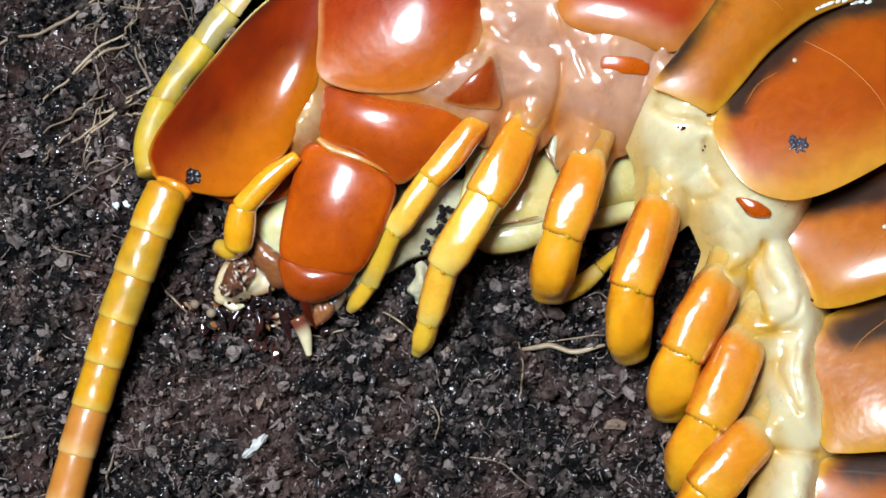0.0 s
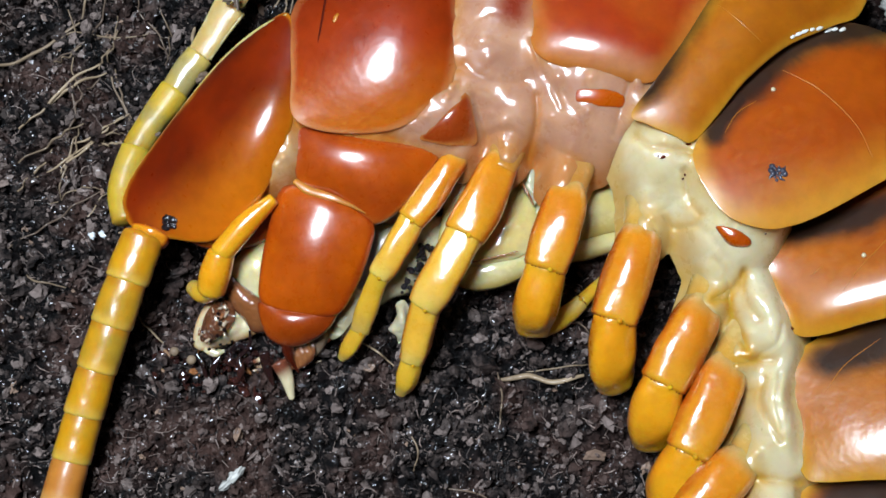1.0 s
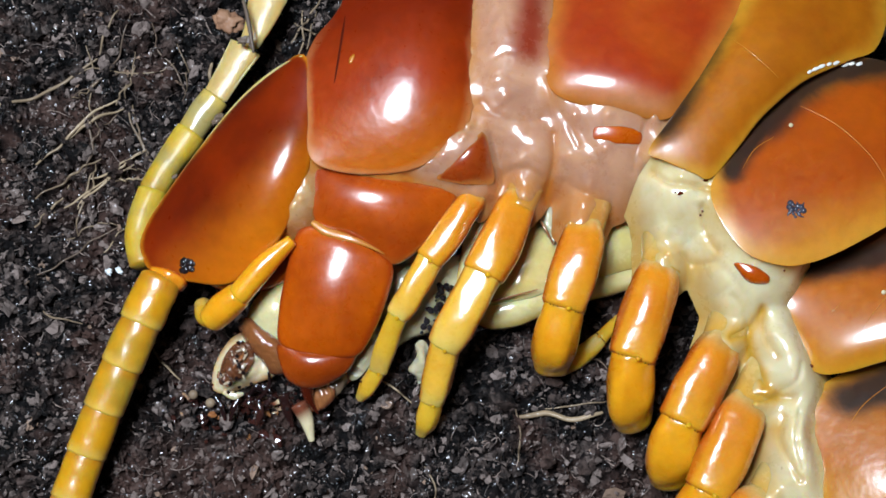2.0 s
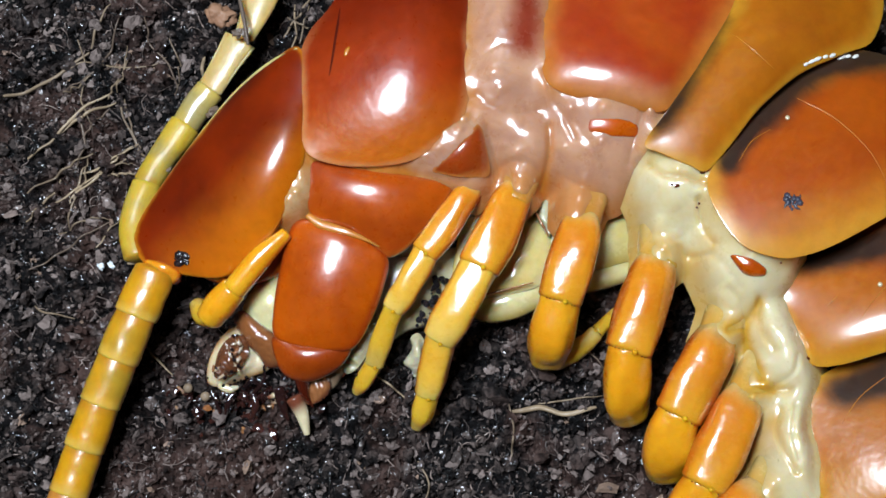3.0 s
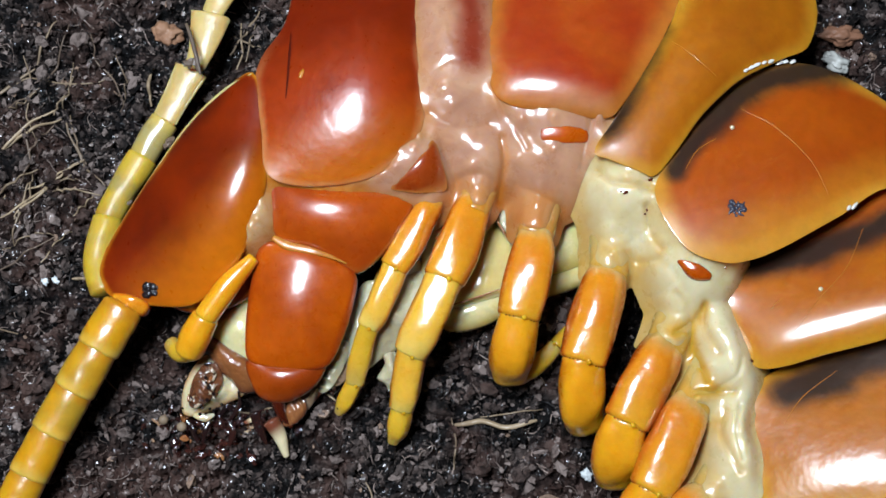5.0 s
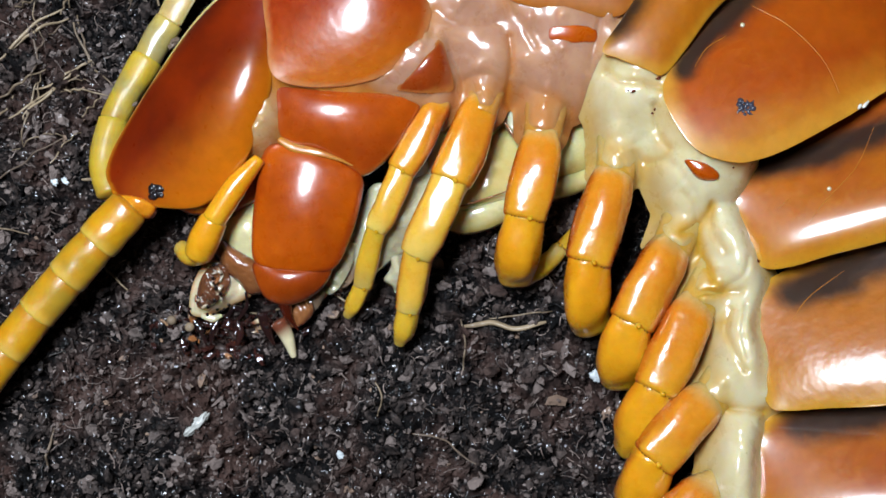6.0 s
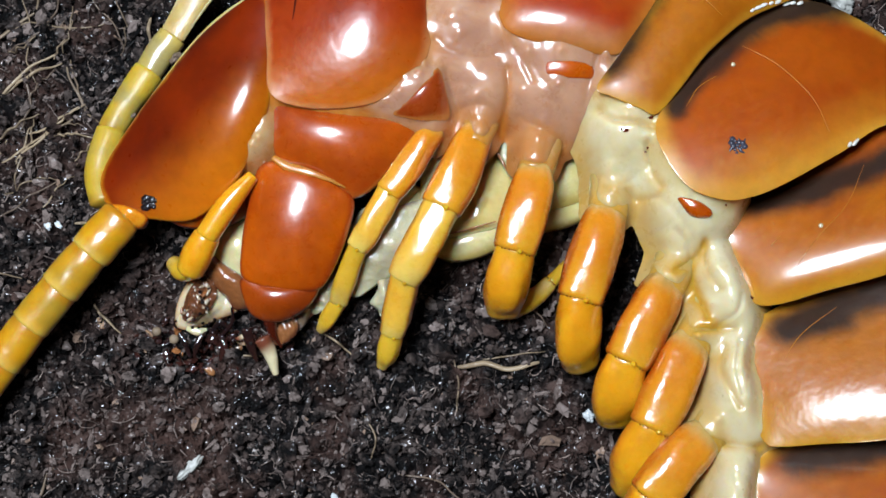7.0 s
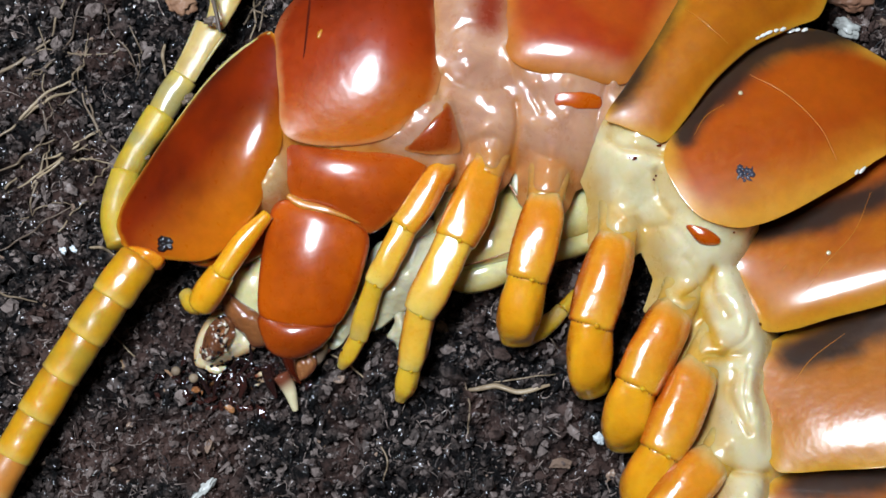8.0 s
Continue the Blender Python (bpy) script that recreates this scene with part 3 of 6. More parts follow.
    for _ in range(10):                                  # an even outline
        total, count = np.zeros((len(verts), 3)), np.zeros(len(verts))
        for a, b in ((0, 1), (1, 0)):
            np.add.at(total, border[:, a], verts[border[:, b]])
            np.add.at(count, border[:, a], 1)
        verts[loop] = 0.5 * verts[loop] + 0.5 * total[loop] / count[loop][:, None]
    for me, *_ in layers:                                # shapes that only served as a form
        if not me.users:
            bpy.data.meshes.remove(me)
    red = np.zeros(len(verts))
    for line, width in stain:
        red = np.maximum(red, np.clip(1 - far_from(verts[:, :2], line) / width, 0, 1))
    return mesh_of(name, verts, faces.tolist(), material, {"amber": amber.ravel()[keep], "pink": pink.ravel()[keep], "stain": red})


def height_on(me, x, y):
    """The height of a mesh's top over a point of the plan, in millimetres."""
    tree = BVHTree.FromPolygons([v.co for v in me.vertices], [tuple(p.vertices) for p in me.polygons])
    hit = tree.ray_cast(Vector((x, y, 50)) * MM, Vector((0, 0, -1)))[0]
    return hit.z / MM if hit else 0.0


def on(ob, places, up=0.0):
    return [(x, y, height_on(ob.data, x, y) + up) for x, y, _ in places]


# ---- soil ----


def soil_height(x, y):
    v = Vector((x * 0.10, y * 0.10, 0.0))
    crack = max(0.0, 1 - 4.5 * abs(noise.noise(v * 3.4 + Vector((0.3 * noise.noise(v * 9), 5, 0)))))
    pit = max(0.0, 1 - 4.0 * abs(noise.noise(v * 7.3 + Vector((9, 2, 0)))))
    return 0.8 * noise.noise(v) + 0.7 * noise.noise(v * 4.1) + 0.6 * noise.noise(v * 9.0) + 0.5 * noise.noise(v * 17.0) - 1.5 * crack - 0.8 * pit + 0.2


def ground():
    def axis_of(lo, hi, step):
        fine = list(np.arange(lo, hi + step, step))
        grow, out = [], step
        for _ in range(26):
            out *= 1.32
            grow.append(out)
        up = list(hi + np.cumsum(grow))
        down = list(lo - np.cumsum(grow))
        return np.array(down[::-1] + fine + up)
    xs, ys = axis_of(-52, 52, 0.3), axis_of(-38, 36, 0.3)
    keep = lambda a: a[(a > -450) & (a < 450)]
    xs, ys = keep(xs), keep(ys)
    verts = [(x, y, soil_height(x, y)) for y in ys for x in xs]
    w = len(xs)
    faces = [(j * w + i, j * w + i + 1, (j + 1) * w + i + 1, (j + 1) * w + i) for j in range(len(ys) - 1) for i in range(w - 1)]
    thing("ground", mesh_of("ground", verts, faces, SOIL_GAP_SHADE), "dark damp potting soil with fine crumbs", "soil", kind="structure")


def crumbs(name, label, count, low, high, level, seed):
    """Loose soil crumbs, far too many to count: radii from low to high, in millimetres."""
    rng = np.random.default_rng(seed)
    bm = bmesh.new()
    bmesh.ops.create_icosphere(bm, subdivisions=level, radius=1.0)
    base = np.array([v.co[:] for v in bm.verts])
    tris = np.array([[v.index for v in f.verts] for f in bm.faces])
    bm.free()
    shapes = []
    for k in range(16):
        r = np.array([1 + 0.95 * noise.noise(Vector(b) * 1.5 + Vector((k * 7.3, 0, 0))) for b in base])
        shapes.append(base * r[:, None])
    verts, faces = [], []
    for i in range(count):
        x, y = rng.uniform(-50, 46), rng.uniform(-34, 32)
        size = low + (high - low) * rng.random() ** 2 + (0.4 * rng.random() if rng.random() < 0.006 else 0)
        e = Euler(rng.uniform(0, 6.28, 3)).to_matrix()
        s = shapes[i % 16] * (size * rng.uniform(0.35, 2.1, 3))
        s = s @ np.array(e).T + (x, y, soil_height(x, y) + size * rng.uniform(-0.3, 1.6))
        verts.append(s)
        faces.append(tris + i * len(base))
    me = bpy.data.meshes.new(name)
    me.from_pydata((np.vstack(verts) * MM).tolist(), [], np.vstack(faces).tolist())
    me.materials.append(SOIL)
    me.update()
    thing(name, me, label, "soil", kind="stuff")


def drops(count):
    """Tiny drops of water on the soil."""
    rng = np.random.default_rng(21)
    bm = bmesh.new()
    bmesh.ops.create_icosphere(bm, subdivisions=2, radius=1.0)
    base = np.array([v.co[:] for v in bm.verts])
    tris = np.array([[v.index for v in f.verts] for f in bm.faces])
    bm.free()
    verts, faces = [], []
    while len(verts) < count:
        x, y = rng.uniform(-48, 44), rng.uniform(-33, 30)
        if noise.noise(Vector((x * 0.12, y * 0.12, 8.0))) < rng.uniform(-0.25, 0.3):
            continue
        r = rng.uniform(0.05, 0.13)
        faces.append(tris + len(verts) * len(base))
        verts.append(base * r * rng.uniform(0.6, 1.5, 3) + (x, y, soil_height(x, y) + 0.12 + rng.uniform(0, 0.25)))
    thing("soil_drops", mesh_of("soil_drops", np.vstack(verts), np.vstack(faces).tolist(), WATER), "tiny drops of water glinting on the soil", "water drops", kind="stuff")


def fibres(count):
    """Fine broken root hairs mixed into the soil."""
    rng = np.random.default_rng(9)
    verts, faces = [], []
    for i in range(count):
        x, y = rng.uniform(-50, 46), rng.uniform(-34, 32)
        a, bend, length, r = rng.uniform(0, 6.28), rng.normal(0, 0.7), 0.5 + 0.9 * rng.random() + 2.4 * rng.random() ** 6, rng.uniform(0.025, 0.07)
        base = len(verts)
        for k in range(5):
            f = k / 4
            b = a + bend * f
            px, py = x + math.cos(b) * length * f, y + math.sin(b) * length * f
            z = soil_height(px, py) + 0.10 + 0.30 * math.sin(math.pi * f) * rng.random()
            sx, sy = -math.sin(b) * r, math.cos(b) * r
            verts += [(px + sx, py + sy, z), (px, py, z + r * 1.6), (px - sx, py - sy, z)]
        for k in range(4):
            j = base + 3 * k
            faces += [(j, j + 3, j + 4, j + 1), (j + 1, j + 4, j + 5, j + 2), (j + 2, j + 5, j + 3, j)]
    thing("soil_fibres", mesh_of("soil_fibres", verts, faces, FIBRE), "fine brown root fibres mixed into the soil", "fibres", kind="stuff")


ground()
crumbs("soil_crumbs", "loose damp soil crumbs strewn over the ground", 15000, 0.13, 0.40, 2, 4)
crumbs("soil_grains", "fine wet soil grains between the crumbs", 46000, 0.07, 0.20, 1, 5)
drops(1600)
fibres(5200)

# ---- the animal ----
centipede = tagged(new("centipede"), "giant orange centipede with yellow legs, curled on damp soil", "centipede")
PIVOT = (16.0, 2.0)
keyed = []                      # (part, share of the front's swing, own turning)


def front(ob, share=(1.0, 1.0), turn=None):
    """share: how far the part follows the shift and the turn of the front."""
    keyed.append((ob, share, turn))
    return ob


# head
head = front(part("head_plate", dome("head_plate", [(-16.3, 14.9, 9.2), (-15.4, 11.8, 9.6), (-14.9, 7.7, 9.4), (-15.1, 4.7, 9.0), (-16.2, 1.6, 8.0), (-17.7, -1.0, 7.0), (-19.5, -2.8, 6.0), (-21.5, -3.8, 5.4), (-24.6, -3.7, 5.0), (-27.6, -3.2, 4.6), (-29.1, -1.5, 4.4), (-28.8, 0.8, 4.6), (-27.0, 3.9, 5.2), (-24.4, 7.7, 6.0), (-21.6, 11.3, 7.0), (-18.7, 13.8, 8.2)],
    [(-14.9, 6.2, 9.0), (-16.4, 1.2, 7.0)], 2.0, HEAD, soft=6, focus=0.24, even=0.2, axis=((-26.7, 8.8, 6.0), (-17.0, -0.5, 8.0))), centipede, "dark red-brown glossy head shield"))
for k in range(9):                       # the dark patch round the eyes
    a, r = k * 2.4, 0.19 * math.sqrt(k)
    x, y = -24.7 + r * math.cos(a), -2.6 + 0.8 * r * math.sin(a)
    part("eye_patch", shard("eye_patch", (x, y, height_on(head.data, x, y) - 0.03), 0.36 + 0.06 * math.sin(k * 3.0), EYE, (1.05, 0.95, 0.35), a, 0.1, 0.5, 2, True), head, "black patch round the eyes")
for dx, dy, r in ((-0.35, 0.2, 0.30), (0.3, 0.15, 0.32), (-0.1, -0.35, 0.24), (0.45, -0.4, 0.22)):
    x, y = -24.7 + dx, -2.6 + dy
    part("eye", bead("eye", (x, y, height_on(head.data, x, y) + 0.05), r, EYE, 0.55), head, "black bead eye")
part("head_rim", tube("head_rim", [(-16.3, 14.9, 9.2), (-18.7, 13.8, 8.2), (-21.6, 11.4, 7.0), (-24.4, 7.8, 6.0), (-27.0, 3.9, 5.2), (-28.7, 1.0, 4.7)], [0.12, 0.2, 0.22, 0.2, 0.16, 0.1], STRAW, m=40, n=10), head, "thin pale rim of the head shield")
front(part("lower_lip", dome("lower_lip", [(-23.4, -3.4, 4.2), (-20.5, -2.9, 4.6), (-17.7, -0.5, 5.0), (-16.3, -0.0, 5.0), (-16.3, -2.3, 4.4), (-18.2, -3.7, 4.0), (-21.6, -4.1, 3.6)], [(-21.6, -3.5, 4.0), (-17.3, -1.4, 4.5)], 0.8, FORCIPULE), centipede, "dark orange shell under the head"))

# collar and front plates
front(part("tergite", dome("tergite", [(-13.5, 19.5, 9.0), (-15.3, 16.4, 9.2), (-15.8, 13.8, 9.4), (-15.1, 9.8, 9.8), (-14.6, 6.3, 9.8), (-12.1, 5.3, 9.6), (-8.4, 5.4, 9.7), (-5.6, 6.2, 9.9), (-3.3, 8.2, 10.2), (-2.1, 10.4, 10.2), (-2.0, 14.7, 9.8), (-2.2, 20.0, 9.0), (-2.6, 26.3, 7.8), (-8.7, 30.4, 6.0), (-12.5, 26.3, 6.6)],
    [(-3.6, 16.0, 10.0), (-5.0, 9.3, 10.0)], 2.6, COLLAR, roll=0.1, bluff=1.0, lip=0.6, soft=3, even=0.3, focus=0.36, n=96, rings=22, axis=((-10.0, 21.0, 9.0), (-7.0, 4.5, 9.0))), centipede, "glossy red-brown collar plate"))
collar = centipede.children[-1]
part("groove", tube("groove", on(collar, [(-13.0, 19.6, 11.0), (-13.0, 16.6, 11.0), (-13.1, 13.2, 11.0), (-13.4, 9.4, 11.0)], -0.05), [0.05, 0.13, 0.11, 0.02], GROOVE, n=10, m=24, squash=0.8), collar, "dark groove in the collar")
part("fleck", shard("fleck", on(collar, [(-11.9, 14.2, 0)], 0.02)[0], 0.2, SUTURE, (1.0, 2.2, 0.4), -0.3, 0.0, 0.5, 2, True), collar, "tiny pale scratch on the collar")
t3 = front(part("tergite", dome("tergite", [(3.2, 17.9, 10.4), (3.4, 14.8, 10.6), (4.2, 12.4, 10.8), (6.7, 11.4, 10.7), (9.9, 10.9, 10.7), (12.9, 10.7, 10.7), (14.2, 11.9, 10.7), (15.9, 14.6, 10.6), (18.0, 18.3, 10.0), (19.4, 22.5, 9.2), (16.5, 29.2, 7.2), (10.7, 30.7, 6.4), (4.7, 28.2, 7.2)],
    [(4.9, 12.1, 11.0), (12.6, 11.7, 11.0)], 1.7, TERGITE_RED, axis=((10.7, 22.1, 10.0), (9.3, 10.6, 10.0)), focus=0.13, even=0.07, roll=0.12, bluff=1.0, lip=0.6, soft=3), centipede, "red-orange back plate with a pale lower rim"), (0.6, 1.0))


# curling back
t4 = front(part("tergite", dome("tergite", [(18.4, 18.6, 10.0), (16.0, 14.3, 10.6), (13.5, 10.4, 11.0), (11.8, 7.7, 11.3), (13.0, 7.0, 11.3), (15.3, 6.1, 11.2), (16.6, 5.8, 11.0), (18.4, 7.9, 11.0), (20.9, 11.4, 10.6), (23.8, 14.1, 10.0), (27.7, 16.3, 9.0), (30.4, 18.0, 8.2), (31.3, 22.8, 7.4), (26.7, 27.0, 7.4), (20.9, 24.1, 9.0)],
    [(16.2, 9.0, 11.2), (22.5, 17.1, 11.0)], 1.4, TERGITE_AMBER, lip=0.4, roll=0.12, bluff=1.0, soft=4, stain=[([(17.0, 18.6), (14.8, 13.9), (12.8, 9.6)], 2.5)], axis=((14.2, 13.6, 10.0), (19.6, 10.2, 10.0))), centipede, "amber back plate with a narrow pale seam"), (0.25, 0.5))
part("suture", tube("suture", on(t4, [tuple(p) for p in smooth_line([(18.4, 17.2, 12.0), (20.4, 15.2, 12.0), (21.8, 14.0, 12.0)], 12)], 0.012), [0.02, 0.045, 0.02], SUTURE, n=8, m=40), t4, "fine pale suture line")
t5 = part("tergite", dome("tergite", [(16.5, 4.4, 11.4), (17.9, 7.1, 10.6), (20.3, 10.8, 9.4), (23.9, 14.2, 8.6), (27.9, 16.1, 8.2), (31.2, 16.0, 8.0), (34.9, 14.1, 8.0), (38.7, 10.7, 8.4), (43.6, 4.7, 9.0), (41.4, 2.9, 10.4), (35.3, 4.8, 11.2), (30.6, 2.3, 11.6), (26.4, -0.1, 11.8), (23.8, -1.2, 11.7), (21.6, -1.5, 11.8), (19.0, -0.6, 11.8), (17.3, 1.7, 11.6)],
    [(23.6, -0.4, 11.5), (29.6, 3.0, 12.0)], 1.0, TERGITE_SCARRED, n=96, rings=20, soft=3, roll=0.1, bluff=1.0, lip=0.5, stain=[([(30.8, 15.8), (27.0, 15.0), (23.6, 13.0), (21.1, 10.3)], 2.6), ([(21.0, 10.2), (18.6, 7.1), (18.0, 5.9)], 1.7), ([(37.1, 17.5), (30.9, 16.0)], 3.2)], axis=((22.0, 12.0, 10.0), (27.5, -1.0, 11.0))), centipede, "orange back plate with a dark front edge and a scar")
t6 = part("tergite", dome("tergite", [(22.2, -3.1, 8.0), (23.7, -1.1, 7.6), (26.3, 1.0, 7.4), (31.1, 4.6, 7.6), (36.4, 7.2, 8.8), (42.1, 8.7, 10.0), (47.6, 7.3, 11.6), (46.1, -1.2, 14.0), (39.1, -5.2, 14.2), (34.0, -7.3, 12.4), (29.3, -8.5, 10.6), (26.5, -9.3, 9.4), (24.6, -9.3, 8.6), (23.4, -7.8, 8.1), (22.6, -5.4, 7.9)],
    [(24.4, -8.5, 12.0), (39.5, -4.5, 12.4)], 1.3, TERGITE, roll=0.15, bluff=1.0, soft=4, focus=0.14, even=0.06, stain=[([(24.3, -1.1), (26.8, -0.6), (30.1, 0.1), (33.8, 1.3), (37.6, 3.2)], 2.3), ([(26.3, -0.8), (30.0, -0.4)], 2.2)], axis=((28.4, 2.1, 10.0), (30.2, -8.3, 12.0))), centipede, "orange back plate with a dark front edge")
t7 = part("tergite", dome("tergite", [(24.1, -11.9, 7.6), (25.3, -10.3, 7.4), (28.1, -8.8, 7.2), (31.6, -7.0, 7.8), (35.0, -5.7, 9.8), (41.2, -3.8, 11.6), (48.1, -3.9, 12.0), (47.0, -12.4, 14.0), (39.4, -18.7, 14.6), (32.9, -20.0, 12.6), (28.5, -20.3, 10.7), (25.9, -20.5, 9.6), (24.6, -20.2, 9.0), (24.0, -18.0, 8.2), (23.6, -14.5, 7.6)],
    [(24.0, -18.5, 12.0), (40.1, -16.9, 12.4)], 1.2, TERGITE_WORN, roll=0.15, bluff=1.0, soft=4, focus=0.22, even=0.06, stain=[([(26.9, -11.4), (29.9, -10.0), (33.6, -8.7), (37.7, -7.3)], 2.6), ([(28.5, -10.9), (30.7, -10.5)], 2.4)], axis=((29.5, -8.6, 10.0), (29.0, -20.2, 12.0))), centipede, "orange back plate with a dark front edge")
t8 = part("tergite", dome("tergite", [(24.0, -22.5, 7.8), (25.1, -21.1, 7.4), (28.2, -19.7, 7.6), (34.3, -18.7, 9.0), (41.2, -17.2, 10.8), (47.4, -16.9, 12.2), (46.5, -24.7, 14.0), (38.5, -28.6, 14.6), (32.2, -29.9, 12.6), (26.9, -30.6, 9.6), (24.3, -30.5, 8.4), (23.2, -28.2, 7.8), (23.3, -24.9, 7.6)],
    [(25.2, -28.0, 12.0), (39.2, -27.2, 12.4)], 1.2, TERGITE, roll=0.15, bluff=1.0, soft=4, focus=0.14, even=0.06, stain=[([(26.9, -21.7), (30.5, -21.0), (36.7, -20.2)], 2.6)], axis=((28.8, -20.0, 10.0), (28.4, -30.0, 12.0))), centipede, "orange back plate with a dark front edge")
sx, sy, _ = (22.6, 2.7, 13.0)
for k in range(16):
    a, r = k * 2.4, 0.16 * math.sqrt(k)
    x, y = sx + r * math.cos(a), sy + r * math.sin(a)
    part("scar", bead("scar", (x, y, height_on(t5.data, x, y) - 0.04), 0.2 + 0.1 * math.sin(k * 5.0), SCAR, 0.7, 8), t5, "blue-black scar crust")
for k in range(4):
    a = k * 1.57 + 0.5
    ends = on(t5, [(sx + 0.3 * math.cos(a), sy + 0.3 * math.sin(a), 0), (sx + 0.6 * math.cos(a), sy + 0.6 * math.sin(a), 0), (sx + 0.85 * math.cos(a + 0.2), sy + 0.85 * math.sin(a + 0.2), 0)])
    part("scar", tube("scar", ends, [0.14, 0.11, 0.03], SCAR, n=8, m=8), t5, "blue-black scar crust")
# white shards stand in for glints in the wet seams of the plates
for k, place in enumerate([(24.5, 14.9, 9.0), (25.0, 15.2, 9.0), (25.5, 15.5, 9.0), (26.2, 15.8, 9.0), (26.8, 16.0, 9.0), (27.8, 16.2, 9.0), (28.3, 16.3, 9.0), (28.9, 16.3, 9.0), (17.5, 17.8, 10.0), (17.9, 18.3, 10.0), (31.6, 2.9, 12.0), (32.1, 3.1, 12.0)]):
    x, y, _ = place
    ob = t4 if k < 10 else t5
    part("droplet", shard("droplet", (x, y, max(height_on(ob.data, x, y), 8.6) + 0.02), 0.2, GLINT_WHITE, (1.2 + 0.9 * math.sin(k * 5.3) ** 2, 0.75, 0.6), 0.45 if k < 8 else 0.9, 0.1, 0.3), ob, "white shard imitating a glint on the plate's edge")
def close_line(line, n=14):
    return [tuple(p) for p in smooth_line(line, n)]


for ob, line in ((t5, [(24.0, 11.8, 12.0), (26.6, 9.9, 12.0), (28.9, 6.9, 12.0), (30.0, 3.9, 12.0)]), (t5, [(18.9, 6.2, 12.0), (20.0, 7.9, 12.0), (21.6, 9.0, 12.0)]), (t6, [(27.0, -7.0, 12.0), (28.7, -4.6, 12.0), (31.3, -1.8, 12.0), (33.1, 1.6, 12.0)]), (t6, [(25.5, -4.9, 12.0), (26.3, -4.1, 12.0)]), (t7, [(26.2, -13.9, 12.0), (27.8, -11.8, 12.0), (30.6, -9.7, 12.0)])):
    part("suture", tube("suture", on(ob, close_line(line), 0.012), [0.015, 0.032, 0.03, 0.015], SUTURE, n=8, m=44), ob, "fine pale suture line")
for ob, place in ((t5, (23.0, 10.0, 12.0)), (t6, (29.2, -3.5, 12.0)), (t6, (23.7, -9.3, 12.0))):
    part("fleck", bead("fleck", on(ob, [place], 0.05)[0], 0.2, BONE, 0.6, 10), ob, "tiny pale fleck")

# flank folds along the curl


# the trunk under the plates
part("underbody", tube("underbody", [(-20.5, 5.1, 4.2), (-10.9, 15.0, 5.0), (-0.2, 18.1, 5.0), (10.6, 19.1, 5.0), (20.4, 17.1, 4.8), (29.2, 6.4, 4.8), (36.5, -3.0, 5.2), (39.1, -15.1, 5.6), (38.6, -26.7, 5.6)], [3.4, 4.8, 5.0, 4.8, 3.8, 4.0, 4.8, 5.2, 4.8], UNDER, squash=0.92, m=70, n=40, wobble=0.08), centipede, "brown underside of the body")

# forcipule
fo = front(part("forcipule", dome("forcipule", [(-14.7, 5.8, 8.4), (-11.8, 5.4, 8.6), (-8.0, 4.9, 8.6), (-4.8, 4.7, 8.2), (-3.0, 4.4, 7.4), (-4.0, 2.2, 7.2), (-5.6, -0.0, 7.0), (-7.5, -1.4, 6.8), (-9.1, -0.7, 7.0), (-11.3, 0.5, 7.4), (-13.6, 1.0, 7.4), (-14.4, 2.9, 7.8)], [(-11.5, 3.2, 8.4), (-6.9, 2.5, 8.0)], 1.5, FORCIPULE_RED), centipede, "glossy orange-red venom claw"))
part("forcipule_segment", dome("forcipule_segment", [(-15.5, 0.4, 6.8), (-13.7, 0.9, 7.2), (-11.3, 0.3, 7.4), (-9.0, -0.9, 7.2), (-7.7, -1.9, 6.8), (-8.0, -4.1, 6.2), (-8.9, -6.8, 5.4), (-10.1, -8.8, 4.8), (-12.3, -9.2, 4.8), (-14.7, -9.0, 4.8), (-16.4, -8.3, 4.8), (-16.6, -6.1, 5.2), (-16.2, -2.7, 6.0)], [(-12.0, -1.4, 7.0), (-12.5, -5.9, 5.6)], 1.5, FORCIPULE, roll=0.35), fo, "broad orange claw segment")
part("forcipule_segment", dome("forcipule_segment", [(-16.5, -8.6, 4.8), (-14.1, -9.2, 5.0), (-11.4, -9.1, 4.9), (-10.3, -8.9, 4.6), (-11.2, -10.4, 4.0), (-13.1, -11.5, 3.6), (-14.7, -11.6, 3.5), (-15.9, -10.8, 3.8)], [(-14.6, -10.5, 4.6), (-12.1, -10.3, 4.6)], 0.9, FORCIPULE_TIP, roll=0.12), fo, "short dark orange claw segment")
part("joint_seam", tube("joint_seam", [(-14.3, 1.2, 7.8), (-13.1, 0.5, 7.8), (-11.2, 0.1, 8.0), (-9.6, -0.4, 7.8), (-8.3, -0.9, 7.5)], [0.25, 0.4, 0.3, 0.16, 0.05], JOINT, m=30, n=16, squash=0.5, wobble=0.25), fo, "amber seam of the claw joint")
part("fang", tube("fang", [(-14.3, -11.0, 3.4), (-14.0, -12.6, 2.4), (-13.3, -13.7, 1.4)], [0.7, 0.4, 0.08], FANG), fo, "dark fang tip")

